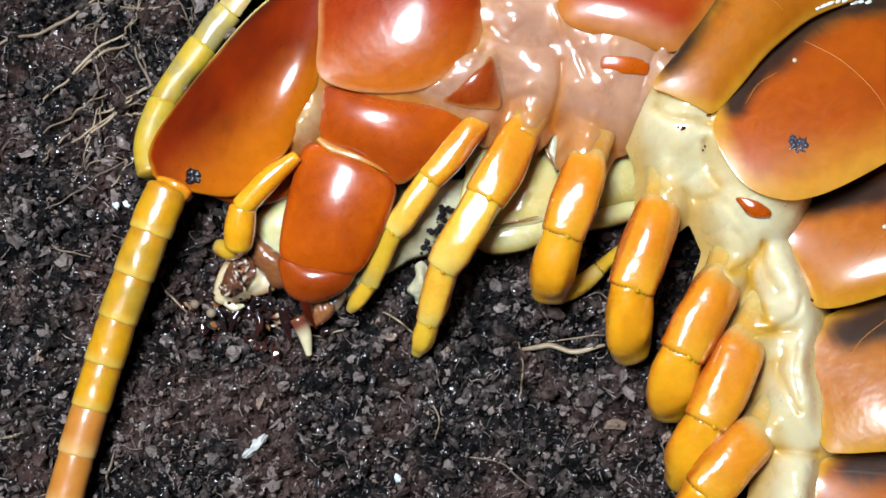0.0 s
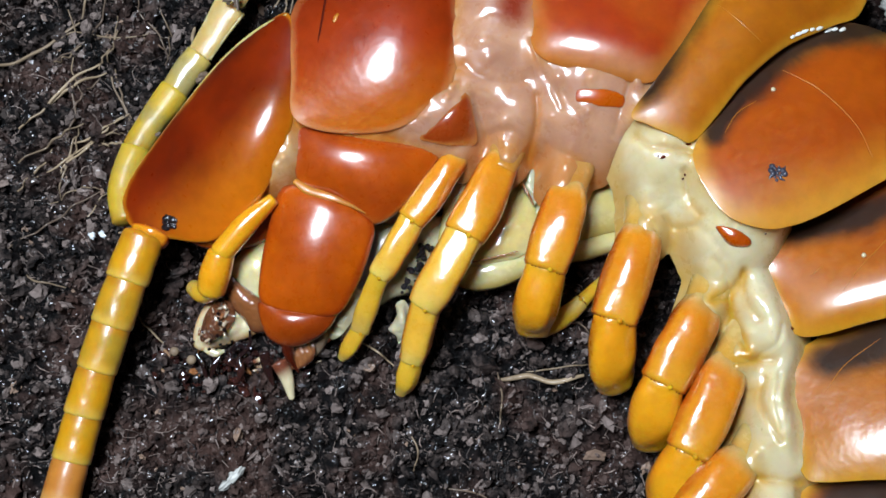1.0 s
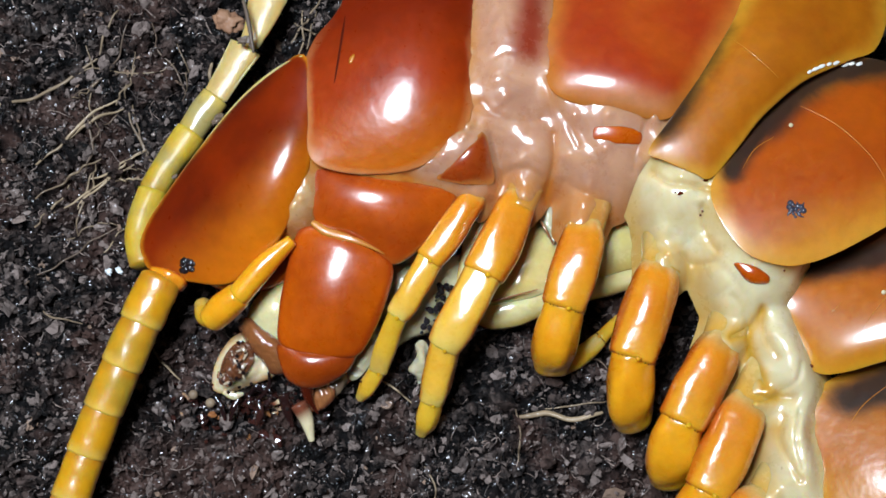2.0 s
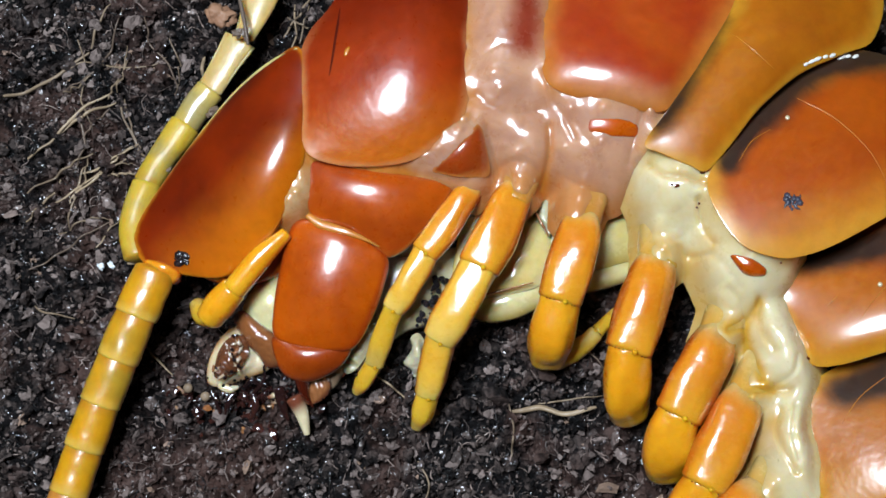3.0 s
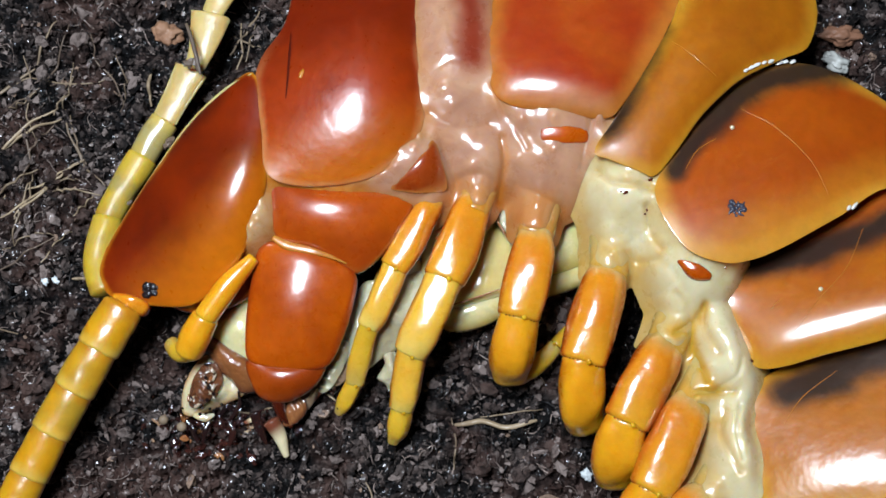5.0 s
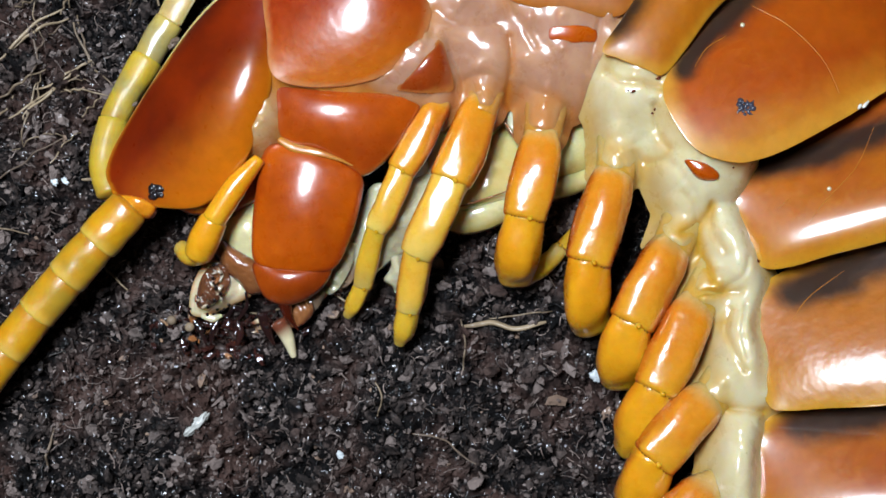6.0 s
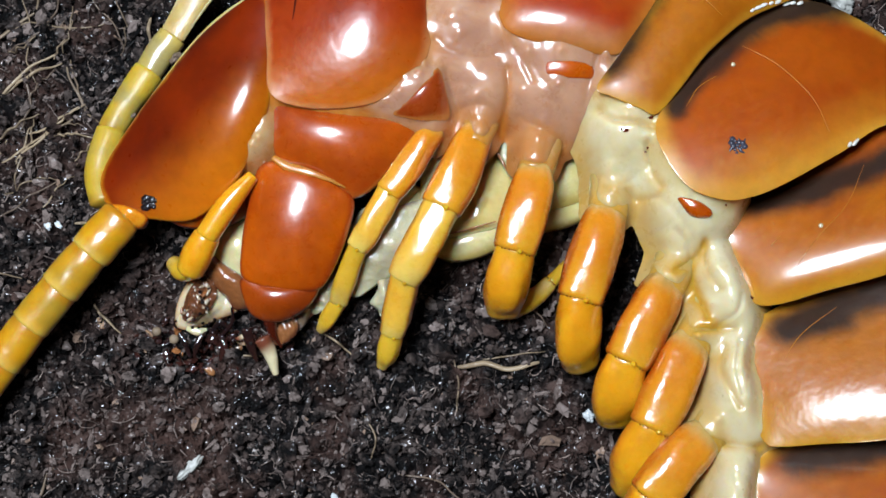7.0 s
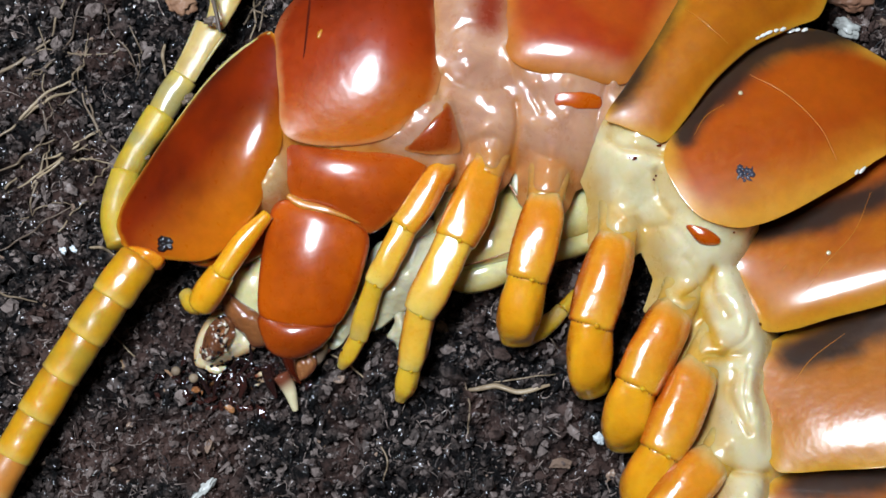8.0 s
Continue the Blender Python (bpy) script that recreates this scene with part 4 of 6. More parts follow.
# palp
palp = front(part("palp", tube("palp", [(-16.0, -0.3, 7.2), (-17.8, -2.6, 7.0), (-19.5, -5.2, 6.4)], [0.55, 0.95, 1.0], LEG_END), centipede, "yellow jointed palp beside the mouth"), (1.0, 1.0), "palp")
palp_ends = []
palp_ends.append(part("palp_segment", tube("palp_segment", [(-19.6, -5.3, 6.2), (-20.4, -6.7, 5.6), (-21.0, -7.8, 4.8)], [1.15, 1.3, 1.2], LEG_END), palp))
palp_ends.append(part("palp_segment", tube("palp_segment", [(-20.9, -7.8, 4.4), (-22.0, -7.8, 3.6), (-22.9, -7.1, 3.0)], [0.9, 0.9, 0.7], TARSUS), palp))


def leg(number, segments, share=None, label="orange and yellow jointed leg, tucked on the soil"):
    """segments: line, radii, material; the first one carries the rest."""
    first = None
    for k, (line, radii, material) in enumerate(segments):
        if k == 0:
            radii = [radii[0] * 0.74] + radii[1:]
        if k == 2 or k > 2 and number < 3:               # each joint sits in the end of the one before
            before = segments[k - 1 if k > 2 else 0]
            a, b = Vector(before[0][-2]), Vector(before[0][-1])
            line = [tuple(b - (b - a).normalized() * 0.25)] + line[1:]
            radii = [before[1][-1] * 0.88, max(radii[1], before[1][-1] * 0.9)] + radii[2:]
        last = k == len(segments) - 1 or material is LEG_END and number > 2
        if material in (COXA, COXA_PINK):                # the base is covered by the flank's skin
            a, b = Vector(line[-2]), Vector(line[-1])
            line = line[:-1] + [tuple(b + (b - a).normalized() * 0.5)]
            part("leg_base", tube("leg_base", line, [r * 0.96 for r in radii], material, squash=0.84, m=26, box=0.9, n=30, cap=0.2), first)
            leg_bases[number] = tube("leg_base", line, radii, material, squash=0.84, m=26, box=0.9, n=40, cap=0.2)
            continue
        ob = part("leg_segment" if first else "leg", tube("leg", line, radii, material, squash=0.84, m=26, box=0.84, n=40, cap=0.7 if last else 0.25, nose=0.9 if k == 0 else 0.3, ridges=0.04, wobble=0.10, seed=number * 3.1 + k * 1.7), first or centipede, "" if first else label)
        first = first or ob
        if last:
            continue
        end, way = Vector(line[-1]), (Vector(line[-1]) - Vector(line[-2])).normalized()
        side = way.cross(Vector((0, 0, 1))).normalized()
        up, r = side.cross(way), radii[-1]
        part("condyle", bead("condyle", end + way * 0.1 * r + up * 0.76 * r - side * 0.25 * r, 0.13 + 0.06 * r, LEG_END, 0.8, 10), first, "small glossy joint knob")
        if number > 2:
            for a in (-0.8, -0.62, 0.25, 0.45, 0.62):
                part("pore", bead("pore", end + way * 0.16 * r + side * r * math.sin(a) * 0.98 + up * 0.82 * r * math.cos(a), 0.06, FANG, 0.8, 8), first, "dark joint pore")
    if number > 2:
        planted.append((first, share or (0.0, 0.0)))
    else:
        front(first, share, number)
    return first


leg_bases = {}
planted = []                    # legs that keep to the soil while the body shifts
leg(1, [([(-0.9, 5.5, 6.8), (-2.1, 2.9, 7.0), (-4.4, -1.0, 6.4)], [0.9, 1.1, 1.2, 1.35, 1.25], LEG), ([(-0.0, 8.0, 5.8), (-0.7, 6.1, 6.4), (-1.5, 4.0, 6.9)], [1.7, 1.4, 1.0], COXA_PINK), ([(-4.5, -1.5, 6.2), (-5.4, -3.6, 6.0), (-6.5, -5.7, 5.2)], [0.85, 0.95, 1.1, 1.12, 0.98], LEG_PALE),
    ([(-6.6, -6.2, 5.0), (-7.2, -8.0, 4.0), (-7.7, -10.2, 3.0)], [0.8, 0.9, 0.95, 0.8], TARSUS), ([(-7.9, -10.5, 2.8), (-8.5, -11.6, 2.2), (-9.1, -12.5, 1.4)], [0.75, 0.65, 0.4], TARSUS)], (1.0, 1.0), "slender yellow front leg")
leg(2, [([(2.5, 5.7, 6.8), (1.6, 2.8, 7.1), (-0.3, -2.0, 7.0)], [1.1, 1.4, 1.7, 1.9, 1.8], LEG), ([(3.3, 8.4, 5.6), (2.8, 6.3, 6.3), (2.2, 3.8, 7.2)], [2.1, 1.75, 1.3], COXA_PINK), ([(-0.6, -2.4, 6.8), (-1.7, -5.1, 6.6), (-3.1, -7.9, 5.6)], [1.2, 1.45, 1.6, 1.6, 1.4], LEG_PALE),
    ([(-3.2, -8.3, 5.4), (-3.5, -10.4, 4.2), (-3.9, -12.2, 3.2)], [1.15, 1.2, 1.25, 1.05], LEG_PALE), ([(-4.0, -12.6, 3.0), (-4.3, -13.8, 2.2), (-4.7, -14.8, 1.4)], [0.9, 0.8, 0.5], TARSUS)], (0.8, 1.0), "yellow front leg with an orange base")
leg(3, [([(7.2, 2.8, 7.0), (6.7, -0.6, 7.5), (5.6, -5.1, 7.2)], [1.35, 1.6, 1.85, 1.95, 1.8], LEG), ([(7.7, 6.3, 5.2), (7.5, 4.2, 6.2), (7.1, 1.8, 7.1)], [2.3, 1.95, 1.55], COXA_PINK), ([(5.4, -5.3, 7.0), (5.1, -7.8, 5.6), (5.0, -9.2, 3.2)], [1.72, 1.8, 1.8, 1.5], LEG_END),
    ([(5.8, -9.3, 2.2), (7.5, -8.3, 1.6), (9.0, -6.8, 1.6)], [0.9, 0.85, 0.7], TARSUS), ([(9.1, -6.7, 1.6), (10.0, -5.6, 1.4), (10.6, -4.7, 1.2)], [0.6, 0.5, 0.3], TARSUS)], (0.15, 0.85))
leg(4, [([(13.2, -0.5, 7.0), (12.2, -3.9, 7.5), (10.7, -8.7, 7.2)], [1.5, 1.8, 2.0, 2.05, 1.9], LEG), ([(13.6, 2.6, 5.6), (13.4, 0.9, 6.4), (13.0, -1.5, 7.2)], [2.2, 1.95, 1.65], COXA), ([(10.6, -8.9, 7.0), (10.7, -11.5, 5.6), (11.1, -13.3, 3.2)], [1.82, 1.92, 1.9, 1.6], LEG_END)], (0.0, 0.4))
leg(5, [([(17.9, -6.5, 7.2), (16.1, -9.9, 7.5), (14.2, -13.6, 7.2)], [1.5, 1.8, 2.0, 2.05, 1.9], LEG), ([(19.3, -3.3, 5.6), (18.6, -5.2, 6.5), (17.5, -7.5, 7.2)], [2.2, 1.95, 1.65], COXA), ([(14.0, -13.7, 7.0), (13.5, -16.1, 5.6), (13.6, -17.7, 3.2)], [1.82, 1.92, 1.88, 1.6], LEG_END)])
leg(6, [([(19.9, -11.2, 7.2), (18.0, -14.8, 7.5), (16.0, -18.9, 7.2)], [1.5, 1.8, 2.0, 2.05, 1.9], LEG), ([(21.8, -8.2, 5.6), (20.9, -10.0, 6.5), (19.5, -12.2, 7.2)], [2.2, 1.95, 1.65], COXA), ([(15.9, -19.1, 7.0), (15.0, -21.4, 5.6), (14.7, -23.3, 3.2)], [1.82, 1.92, 1.88, 1.6], LEG_END)])
leg(7, [([(20.8, -18.9, 7.2), (18.2, -21.4, 7.5), (15.7, -24.3, 7.2)], [1.5, 1.8, 2.0, 2.05, 1.9], LEG), ([(22.6, -16.5, 5.6), (21.6, -18.1, 6.5), (20.2, -19.8, 7.2)], [2.2, 1.95, 1.65], COXA), ([(15.6, -24.4, 7.0), (14.9, -26.7, 5.6), (14.8, -28.5, 3.2)], [1.82, 1.92, 1.88, 1.6], LEG_END)])
leg(8, [([(20.6, -26.0, 7.2), (18.1, -28.3, 7.5), (15.9, -30.8, 7.2)], [1.5, 1.8, 2.0, 2.05, 1.9], LEG), ([(15.5, -31.3, 6.6), (15.3, -32.7, 5.0), (15.3, -34.2, 3.2)], [1.82, 1.92, 1.88, 1.6], LEG_END)])

# soft skin between the plates and round the leg bases
collar_rim = tube("collar_rim", [(-10.0, 5.7, 9.5), (-7.9, 6.0, 9.6), (-5.8, 6.9, 9.8), (-3.8, 8.7, 10.0), (-2.6, 10.8, 10.0)], [0.2, 0.6, 0.9, 0.9, 0.75, 0.3], FLANK_PINK, m=50, n=28, squash=0.5)
front_flank = tube("flank", [(-4.5, 7.0, 5.2), (0.8, 8.4, 5.4), (5.5, 8.3, 5.4), (9.8, 7.8, 5.4), (12.1, 6.4, 5.2)], [1.4, 2.0, 2.4, 2.4, 1.8], FLANK_PINK, m=40)
layers = [(head.data, -0.25, 0.9, 0.0), (collar.data, -0.14, 0.8, 0.3), (fo.data, -0.2, 0.9, 0.2), (t3.data, -0.14, 0.5, 0.8), (t4.data, -0.7, 0.6, 0.0), (collar_rim, 0.12, 0.2, 0.9), (front_flank, 0.0, 0.2, 1.0)]
layers += [(leg_bases[k], 0.42, 0.62, 0.5) for k in (1, 2, 3)]
layers.append((dome("cheek", [(-15.2, 6.4, 8.5), (-14.6, 3.1, 8.1), (-14.9, 1.4, 7.7), (-15.7, 0.6, 7.0), (-16.8, 0.2, 6.7), (-17.1, 1.0, 7.0), (-16.2, 3.0, 7.7)], [(-15.5, 4.8, 7.0), (-16.4, 1.3, 6.5)], 1.1, FLANK_PINK, grow=0.2, soft=4, rings=18), 0.15, 0.15, 0.35))
for line, w, a, p in (([(-2.0, 24.3, 8.9), (-2.0, 16.3, 9.7), (-1.7, 10.9, 9.6), (-0.9, 8.9, 9.2)], 0.75, 0.5, 0.8), ([(3.6, 24.3, 8.9), (3.4, 17.1, 10.0), (3.8, 12.6, 10.2), (4.9, 11.7, 10.0)], 0.75, 0.5, 0.8), ([(-14.7, 6.0, 8.6), (-11.7, 5.3, 8.7), (-8.0, 5.1, 8.8), (-5.7, 5.8, 9.0)], 0.4, 0.9, 0.3),
        ([(-16.0, 14.5, 8.8), (-15.1, 9.5, 9.2), (-14.8, 5.8, 8.8)], 0.6, 1.0, 0.0)):
    layers.append((tube("seam", line, [w * 0.7, w, w, w * 0.7], FLANK_PINK, m=30), 0.0, a, p))
for shape in (
        dome("collar_fold", [(-8.7, 5.3, 8.6), (-6.6, 6.0, 9.2), (-4.3, 7.5, 9.5), (-2.3, 9.7, 9.6), (-1.5, 9.4, 9.4), (-0.6, 6.6, 8.7), (-0.4, 4.5, 7.8), (-2.1, 4.0, 7.6), (-3.9, 4.8, 8.0), (-6.2, 5.1, 8.4)], [(-5.3, 6.3, 9.0), (-1.7, 8.0, 9.0)], 1.4, FLANK_PINK, grow=0.5, soft=4, focus=0.2, even=0.1, axis=((-8.6, 5.5, 8.0), (-1.1, 6.9, 8.0))),
        dome("tergite", [(-1.9, 25.1, 9.0), (-2.0, 16.1, 10.0), (-1.7, 11.2, 9.8), (-0.6, 8.8, 9.2), (1.4, 8.5, 8.8), (3.4, 10.0, 9.0), (3.6, 13.7, 9.8), (3.2, 17.1, 10.0), (3.6, 25.1, 9.0)], [(0.3, 20.1, 10.0), (0.1, 12.1, 10.0)], 1.2, FLANK_PINK, grow=0.5, soft=4, axis=((-2.1, 19.5, 9.0), (3.6, 19.5, 9.0))),
        dome("pleura", [(-1.3, 9.5, 8.4), (0.7, 9.6, 8.8), (3.6, 10.6, 9.2), (5.2, 8.9, 8.6), (5.1, 6.2, 7.2), (3.7, 5.1, 6.6), (1.3, 5.6, 6.6), (-0.1, 6.9, 7.0)], [(1.7, 8.2, 8.5), (3.1, 6.7, 8.0)], 1.7, FLANK_PINK, grow=0.5, soft=4, rings=20, n=90),
        dome("pleura", [(4.1, 12.3, 9.6), (8.2, 11.4, 9.6), (12.9, 10.9, 9.4), (12.5, 8.4, 8.8), (11.5, 5.7, 7.4), (10.2, 4.2, 6.6), (7.6, 4.0, 6.4), (5.7, 5.3, 6.8), (4.9, 7.9, 8.0), (3.9, 10.5, 9.0)], [(6.8, 8.6, 9.0), (10.0, 7.3, 8.5)], 1.9, FLANK_PINK, grow=0.5, soft=4, rings=20, n=90),
        dome("sclerite", [(4.7, 12.1, 10.2), (6.7, 11.6, 10.3), (10.0, 11.2, 10.3), (12.5, 11.1, 10.2), (12.0, 9.7, 10.0), (9.5, 9.7, 10.0), (6.3, 10.1, 10.0)], [(6.2, 10.4, 10.5), (11.3, 10.0, 10.4)], 0.6, FLANK_PINK, grow=0.5, soft=4),
        dome("sclerite", [(11.6, 10.5, 10.4), (12.8, 10.7, 10.4), (12.7, 9.3, 9.6), (12.0, 8.5, 9.0), (11.5, 9.3, 9.6)], [(12.2, 10.2, 10.0), (12.0, 9.1, 9.6)], 0.5, FLANK_PINK, grow=0.5, soft=4)):
    layers.append((shape, 0.0, 0.1, 1.0))
front_skin = front(part("flank_skin", skin("flank_skin", layers, FLANK_PINK, rough=0.08, seed=4.0, creases=[
    ([(-1.5, 11.3), (-0.4, 10.4), (1.4, 10.0), (3.3, 10.4)], 0.30, 0.16),
    ([(-0.6, 8.8), (0.0, 7.4), (0.7, 6.1)], 0.20, 0.25),
    ([(4.4, 9.3), (4.6, 7.6), (4.4, 5.9), (4.1, 4.7)], 0.22, 0.40),
    ([(0.7, 6.3), (2.4, 6.5), (3.8, 5.9)], 0.20, 0.22),
    ([(5.6, 5.9), (7.6, 4.7), (9.5, 4.0)], 0.20, 0.20),
    ([(3.7, 13.5), (4.5, 11.5), (5.6, 10.0), (6.5, 8.3)], 0.20, 0.28),
    ([(5.4, 11.9), (8.2, 11.7), (11.0, 11.4), (12.9, 11.3)], 0.18, 0.22),
    ([(-6.6, 5.9), (-5.3, 6.5), (-4.3, 7.7)], 0.16, 0.30),
    ([(-7.3, 5.1), (-4.8, 4.7), (-2.0, 4.6)], 0.20, 0.20),
    ([(7.2, 7.0), (8.2, 6.8)], 0.12, 0.14),
    ([(11.7, 10.5), (11.3, 8.8), (10.9, 6.6)], 0.20, 0.25),
    ([(-8.9, 5.4), (-10.3, 5.5), (-12.2, 5.6)], 0.20, 0.20)],
    stain=[([(1.8, 22.3), (2.0, 19.3), (2.1, 17.3), (2.0, 15.8)], 2.5)],
    knobs=[((-0.3, 13.1), 0.75, 0.22), ((0.4, 11.7), 0.60, 0.24), ((5.9, 10.5), 0.50, 0.30), ((8.6, 10.6), 0.45, 0.30), ((8.6, 8.0), 0.40, 0.22), ((5.6, 7.6), 0.35, 0.20), ((7.5, 5.3), 0.50, 0.25), ((1.8, 6.9), 0.50, 0.25), ((0.7, 7.7), 0.40, 0.18), ((1.9, 5.7), 0.40, 0.25), ((7.2, 4.1), 0.45, 0.25), ((12.4, 10.6), 0.45, 0.28), ((-2.3, 9.3), 0.35, 0.25), ((-2.7, 8.3), 0.30, 0.25), ((-3.3, 9.5), 0.30, 0.20), ((-4.3, 6.6), 0.35, 0.20), ((-5.5, 5.9), 0.35, 0.15), ((-16.6, 0.7), 0.40, 0.30), ((-16.1, 1.9), 0.35, 0.30), ((-15.5, 2.6), 0.30, 0.25)]), centipede, "wet pink and amber skin between the plates"), (0.7, 1.0))
scute = [(7.9, 9.7), (9.3, 9.8), (11.0, 9.6), (11.1, 8.8), (9.5, 8.7), (7.9, 8.8)]
part("sclerite", dome("sclerite", [(x, y, height_on(front_skin.data, x, y) - 0.05) for x, y in scute], [(8.6, 9.2, 10.0), (10.6, 9.0, 9.8)], 0.18, FORCIPULE, roll=0.06, bluff=1.0, soft=3, lip=0.3), front_skin, "small orange scute on the flank")
scute = [(-1.2, 8.8), (-0.6, 7.0), (-0.3, 5.4), (-1.7, 5.0), (-3.6, 5.0), (-4.5, 5.2), (-3.3, 6.2), (-2.1, 7.6)]
part("sclerite", dome("sclerite", [(x, y, height_on(front_skin.data, x, y) - 0.06) for x, y in scute], [(-1.5, 7.4, 9.5), (-2.2, 5.8, 9.5)], 0.75, SCUTE_RED, roll=0.08, bluff=1.0, soft=3, lip=0.4, n=60), front_skin, "red-brown scute below the collar")
rear_flank = tube("flank", [(14.8, 3.0, 5.0), (16.0, 1.5, 5.2), (18.9, -1.8, 5.0), (21.5, -7.4, 5.0), (23.1, -15.2, 5.8), (22.7, -22.3, 5.8), (22.6, -30.1, 5.8)], [1.6, 2.0, 2.1, 1.9, 1.8, 1.8, 1.6], FLANK_CREAM, m=60)
layers = [(t4.data, -0.14, 0.7, 0.0), (t5.data, -0.14, 0.7, 0.0), (t6.data, -0.14, 0.6, 0.0), (t7.data, -0.14, 0.6, 0.0), (t8.data, -0.14, 0.6, 0.0), (rear_flank, 0.0, 0.5, 0.0)]
layers += [(leg_bases[k], 0.42, 0.5, 0.0) for k in (4, 5, 6, 7)]
for shape in (
        dome("pleura", [(11.8, 8.0, 9.6), (13.6, 7.4, 9.8), (16.8, 6.1, 9.6), (17.7, 3.4, 8.8), (16.2, 2.4, 8.4), (15.7, 0.3, 7.2), (14.2, 0.3, 6.8), (12.2, 2.1, 7.0), (11.0, 4.7, 7.6), (11.0, 6.7, 8.6)], [(13.4, 5.2, 9.0), (14.5, 2.5, 8.6)], 2.2, FLANK_CREAM, grow=0.5, soft=4, rings=20, n=90),
        dome("pleura", [(16.0, 2.7, 8.8), (17.7, 2.5, 9.4), (19.8, -0.0, 9.6), (22.8, -1.3, 9.6), (22.6, -2.9, 9.0), (21.2, -4.2, 8.4), (19.9, -6.4, 7.2), (17.8, -5.5, 7.0), (16.2, -2.1, 7.4), (15.3, 0.7, 7.8)], [(17.5, 0.4, 9.4), (19.7, -3.3, 9.0)], 2.2, FLANK_CREAM, grow=0.5, soft=4, rings=20, n=90),
        dome("pleura", [(20.2, -4.9, 7.5), (22.1, -3.7, 8.0), (22.7, -5.9, 8.3), (23.5, -8.6, 8.4), (24.8, -9.9, 8.2), (24.0, -11.3, 7.9), (22.2, -11.9, 7.4), (21.0, -10.2, 7.2), (20.0, -7.6, 7.2)], [(21.4, -6.3, 8.1), (23.3, -9.9, 8.0)], 2.0, FLANK_CREAM, grow=0.5, soft=4, rings=20, n=90),
        dome("pleura", [(21.5, -12.3, 7.6), (23.0, -11.4, 8.0), (24.1, -11.8, 8.3), (23.4, -14.6, 8.4), (23.9, -18.0, 8.4), (25.0, -20.1, 8.2), (23.0, -20.7, 7.6), (21.5, -19.4, 7.2), (20.8, -15.8, 7.2)], [(22.6, -13.1, 8.2), (22.8, -18.4, 8.1)], 2.0, FLANK_CREAM, grow=0.5, soft=4, rings=20, n=90),
        dome("pleura", [(20.9, -21.6, 7.5), (22.6, -20.7, 8.0), (24.1, -21.4, 8.3), (23.1, -24.8, 8.4), (23.1, -27.8, 8.4), (24.1, -30.3, 8.2), (22.3, -30.8, 7.6), (20.6, -29.1, 7.2), (20.2, -25.3, 7.2)], [(21.9, -22.3, 8.2), (22.0, -28.2, 8.1)], 2.0, FLANK_CREAM, grow=0.5, soft=4, rings=20, n=90)):
    layers.append((shape, 0.0, 0.0, 0.0))
rear_skin = part("flank_skin", skin("flank_skin", layers, FLANK_CREAM, rough=0.10, seed=9.0, creases=[
    ([(12.1, 6.3), (13.0, 5.4), (13.9, 5.1), (15.5, 4.9), (16.8, 4.5)], 0.22, 0.40),
    ([(15.8, 3.3), (16.1, 1.9), (16.5, 0.7), (17.0, -0.1)], 0.22, 0.40),
    ([(16.7, -0.7), (18.8, -3.3), (20.1, -5.6)], 0.25, 0.20),
    ([(20.4, -4.4), (20.6, -6.7), (21.4, -8.3)], 0.20, 0.35),
    ([(19.4, -6.5), (19.9, -8.7), (20.5, -10.5)], 0.18, 0.30),
    ([(21.4, -11.0), (22.7, -10.1), (23.1, -8.7)], 0.20, 0.25),
    ([(21.8, -12.8), (21.4, -14.5), (22.0, -16.5), (22.6, -17.6)], 0.20, 0.35),
    ([(22.9, -12.3), (22.4, -14.5), (22.7, -16.7)], 0.15, 0.25),
    ([(18.7, -11.6), (20.3, -11.4), (22.5, -11.3)], 0.25, 0.45),
    ([(19.9, -20.2), (22.1, -20.5), (24.2, -20.7)], 0.25, 0.45),
    ([(18.0, -6.7), (19.4, -6.0), (20.4, -4.6)], 0.25, 0.35),
    ([(14.4, -0.0), (15.5, -0.7), (16.7, -0.9)], 0.20, 0.25),
    ([(18.1, -3.6), (19.0, -4.6), (19.4, -5.8)], 0.20, 0.20),
    ([(12.6, 0.2), (13.3, -0.5), (13.7, -1.4)], 0.20, 0.20)],
    knobs=[((12.9, 1.8), 0.60, 0.30), ((17.4, -4.2), 0.60, 0.30), ((14.1, 5.6), 0.40, 0.20), ((20.6, -9.2), 0.40, 0.25), ((20.7, -11.0), 0.40, 0.25), ((21.0, -6.5), 0.50, 0.30), ((18.1, 0.9), 0.70, 0.25), ((19.6, -11.9), 0.40, 0.30), ((20.9, -18.4), 0.50, 0.25), ((15.7, 3.9), 0.40, 0.25), ((13.3, -0.1), 0.40, 0.25), ((16.7, -6.0), 0.40, 0.25)]), centipede, "cream flank skin with amber edges")
slit = [(18.2, -1.4), (19.0, -1.5), (20.4, -2.2), (20.3, -2.7), (19.2, -2.5)]
part("spiracle", dome("spiracle", [(x, y, height_on(rear_skin.data, x, y)) for x, y in slit], [(18.8, -1.9, 10.5), (19.9, -2.3, 10.4)], 0.4, FORCIPULE, n=40, rings=8, lip=0.4), rear_skin, "orange breathing slit")
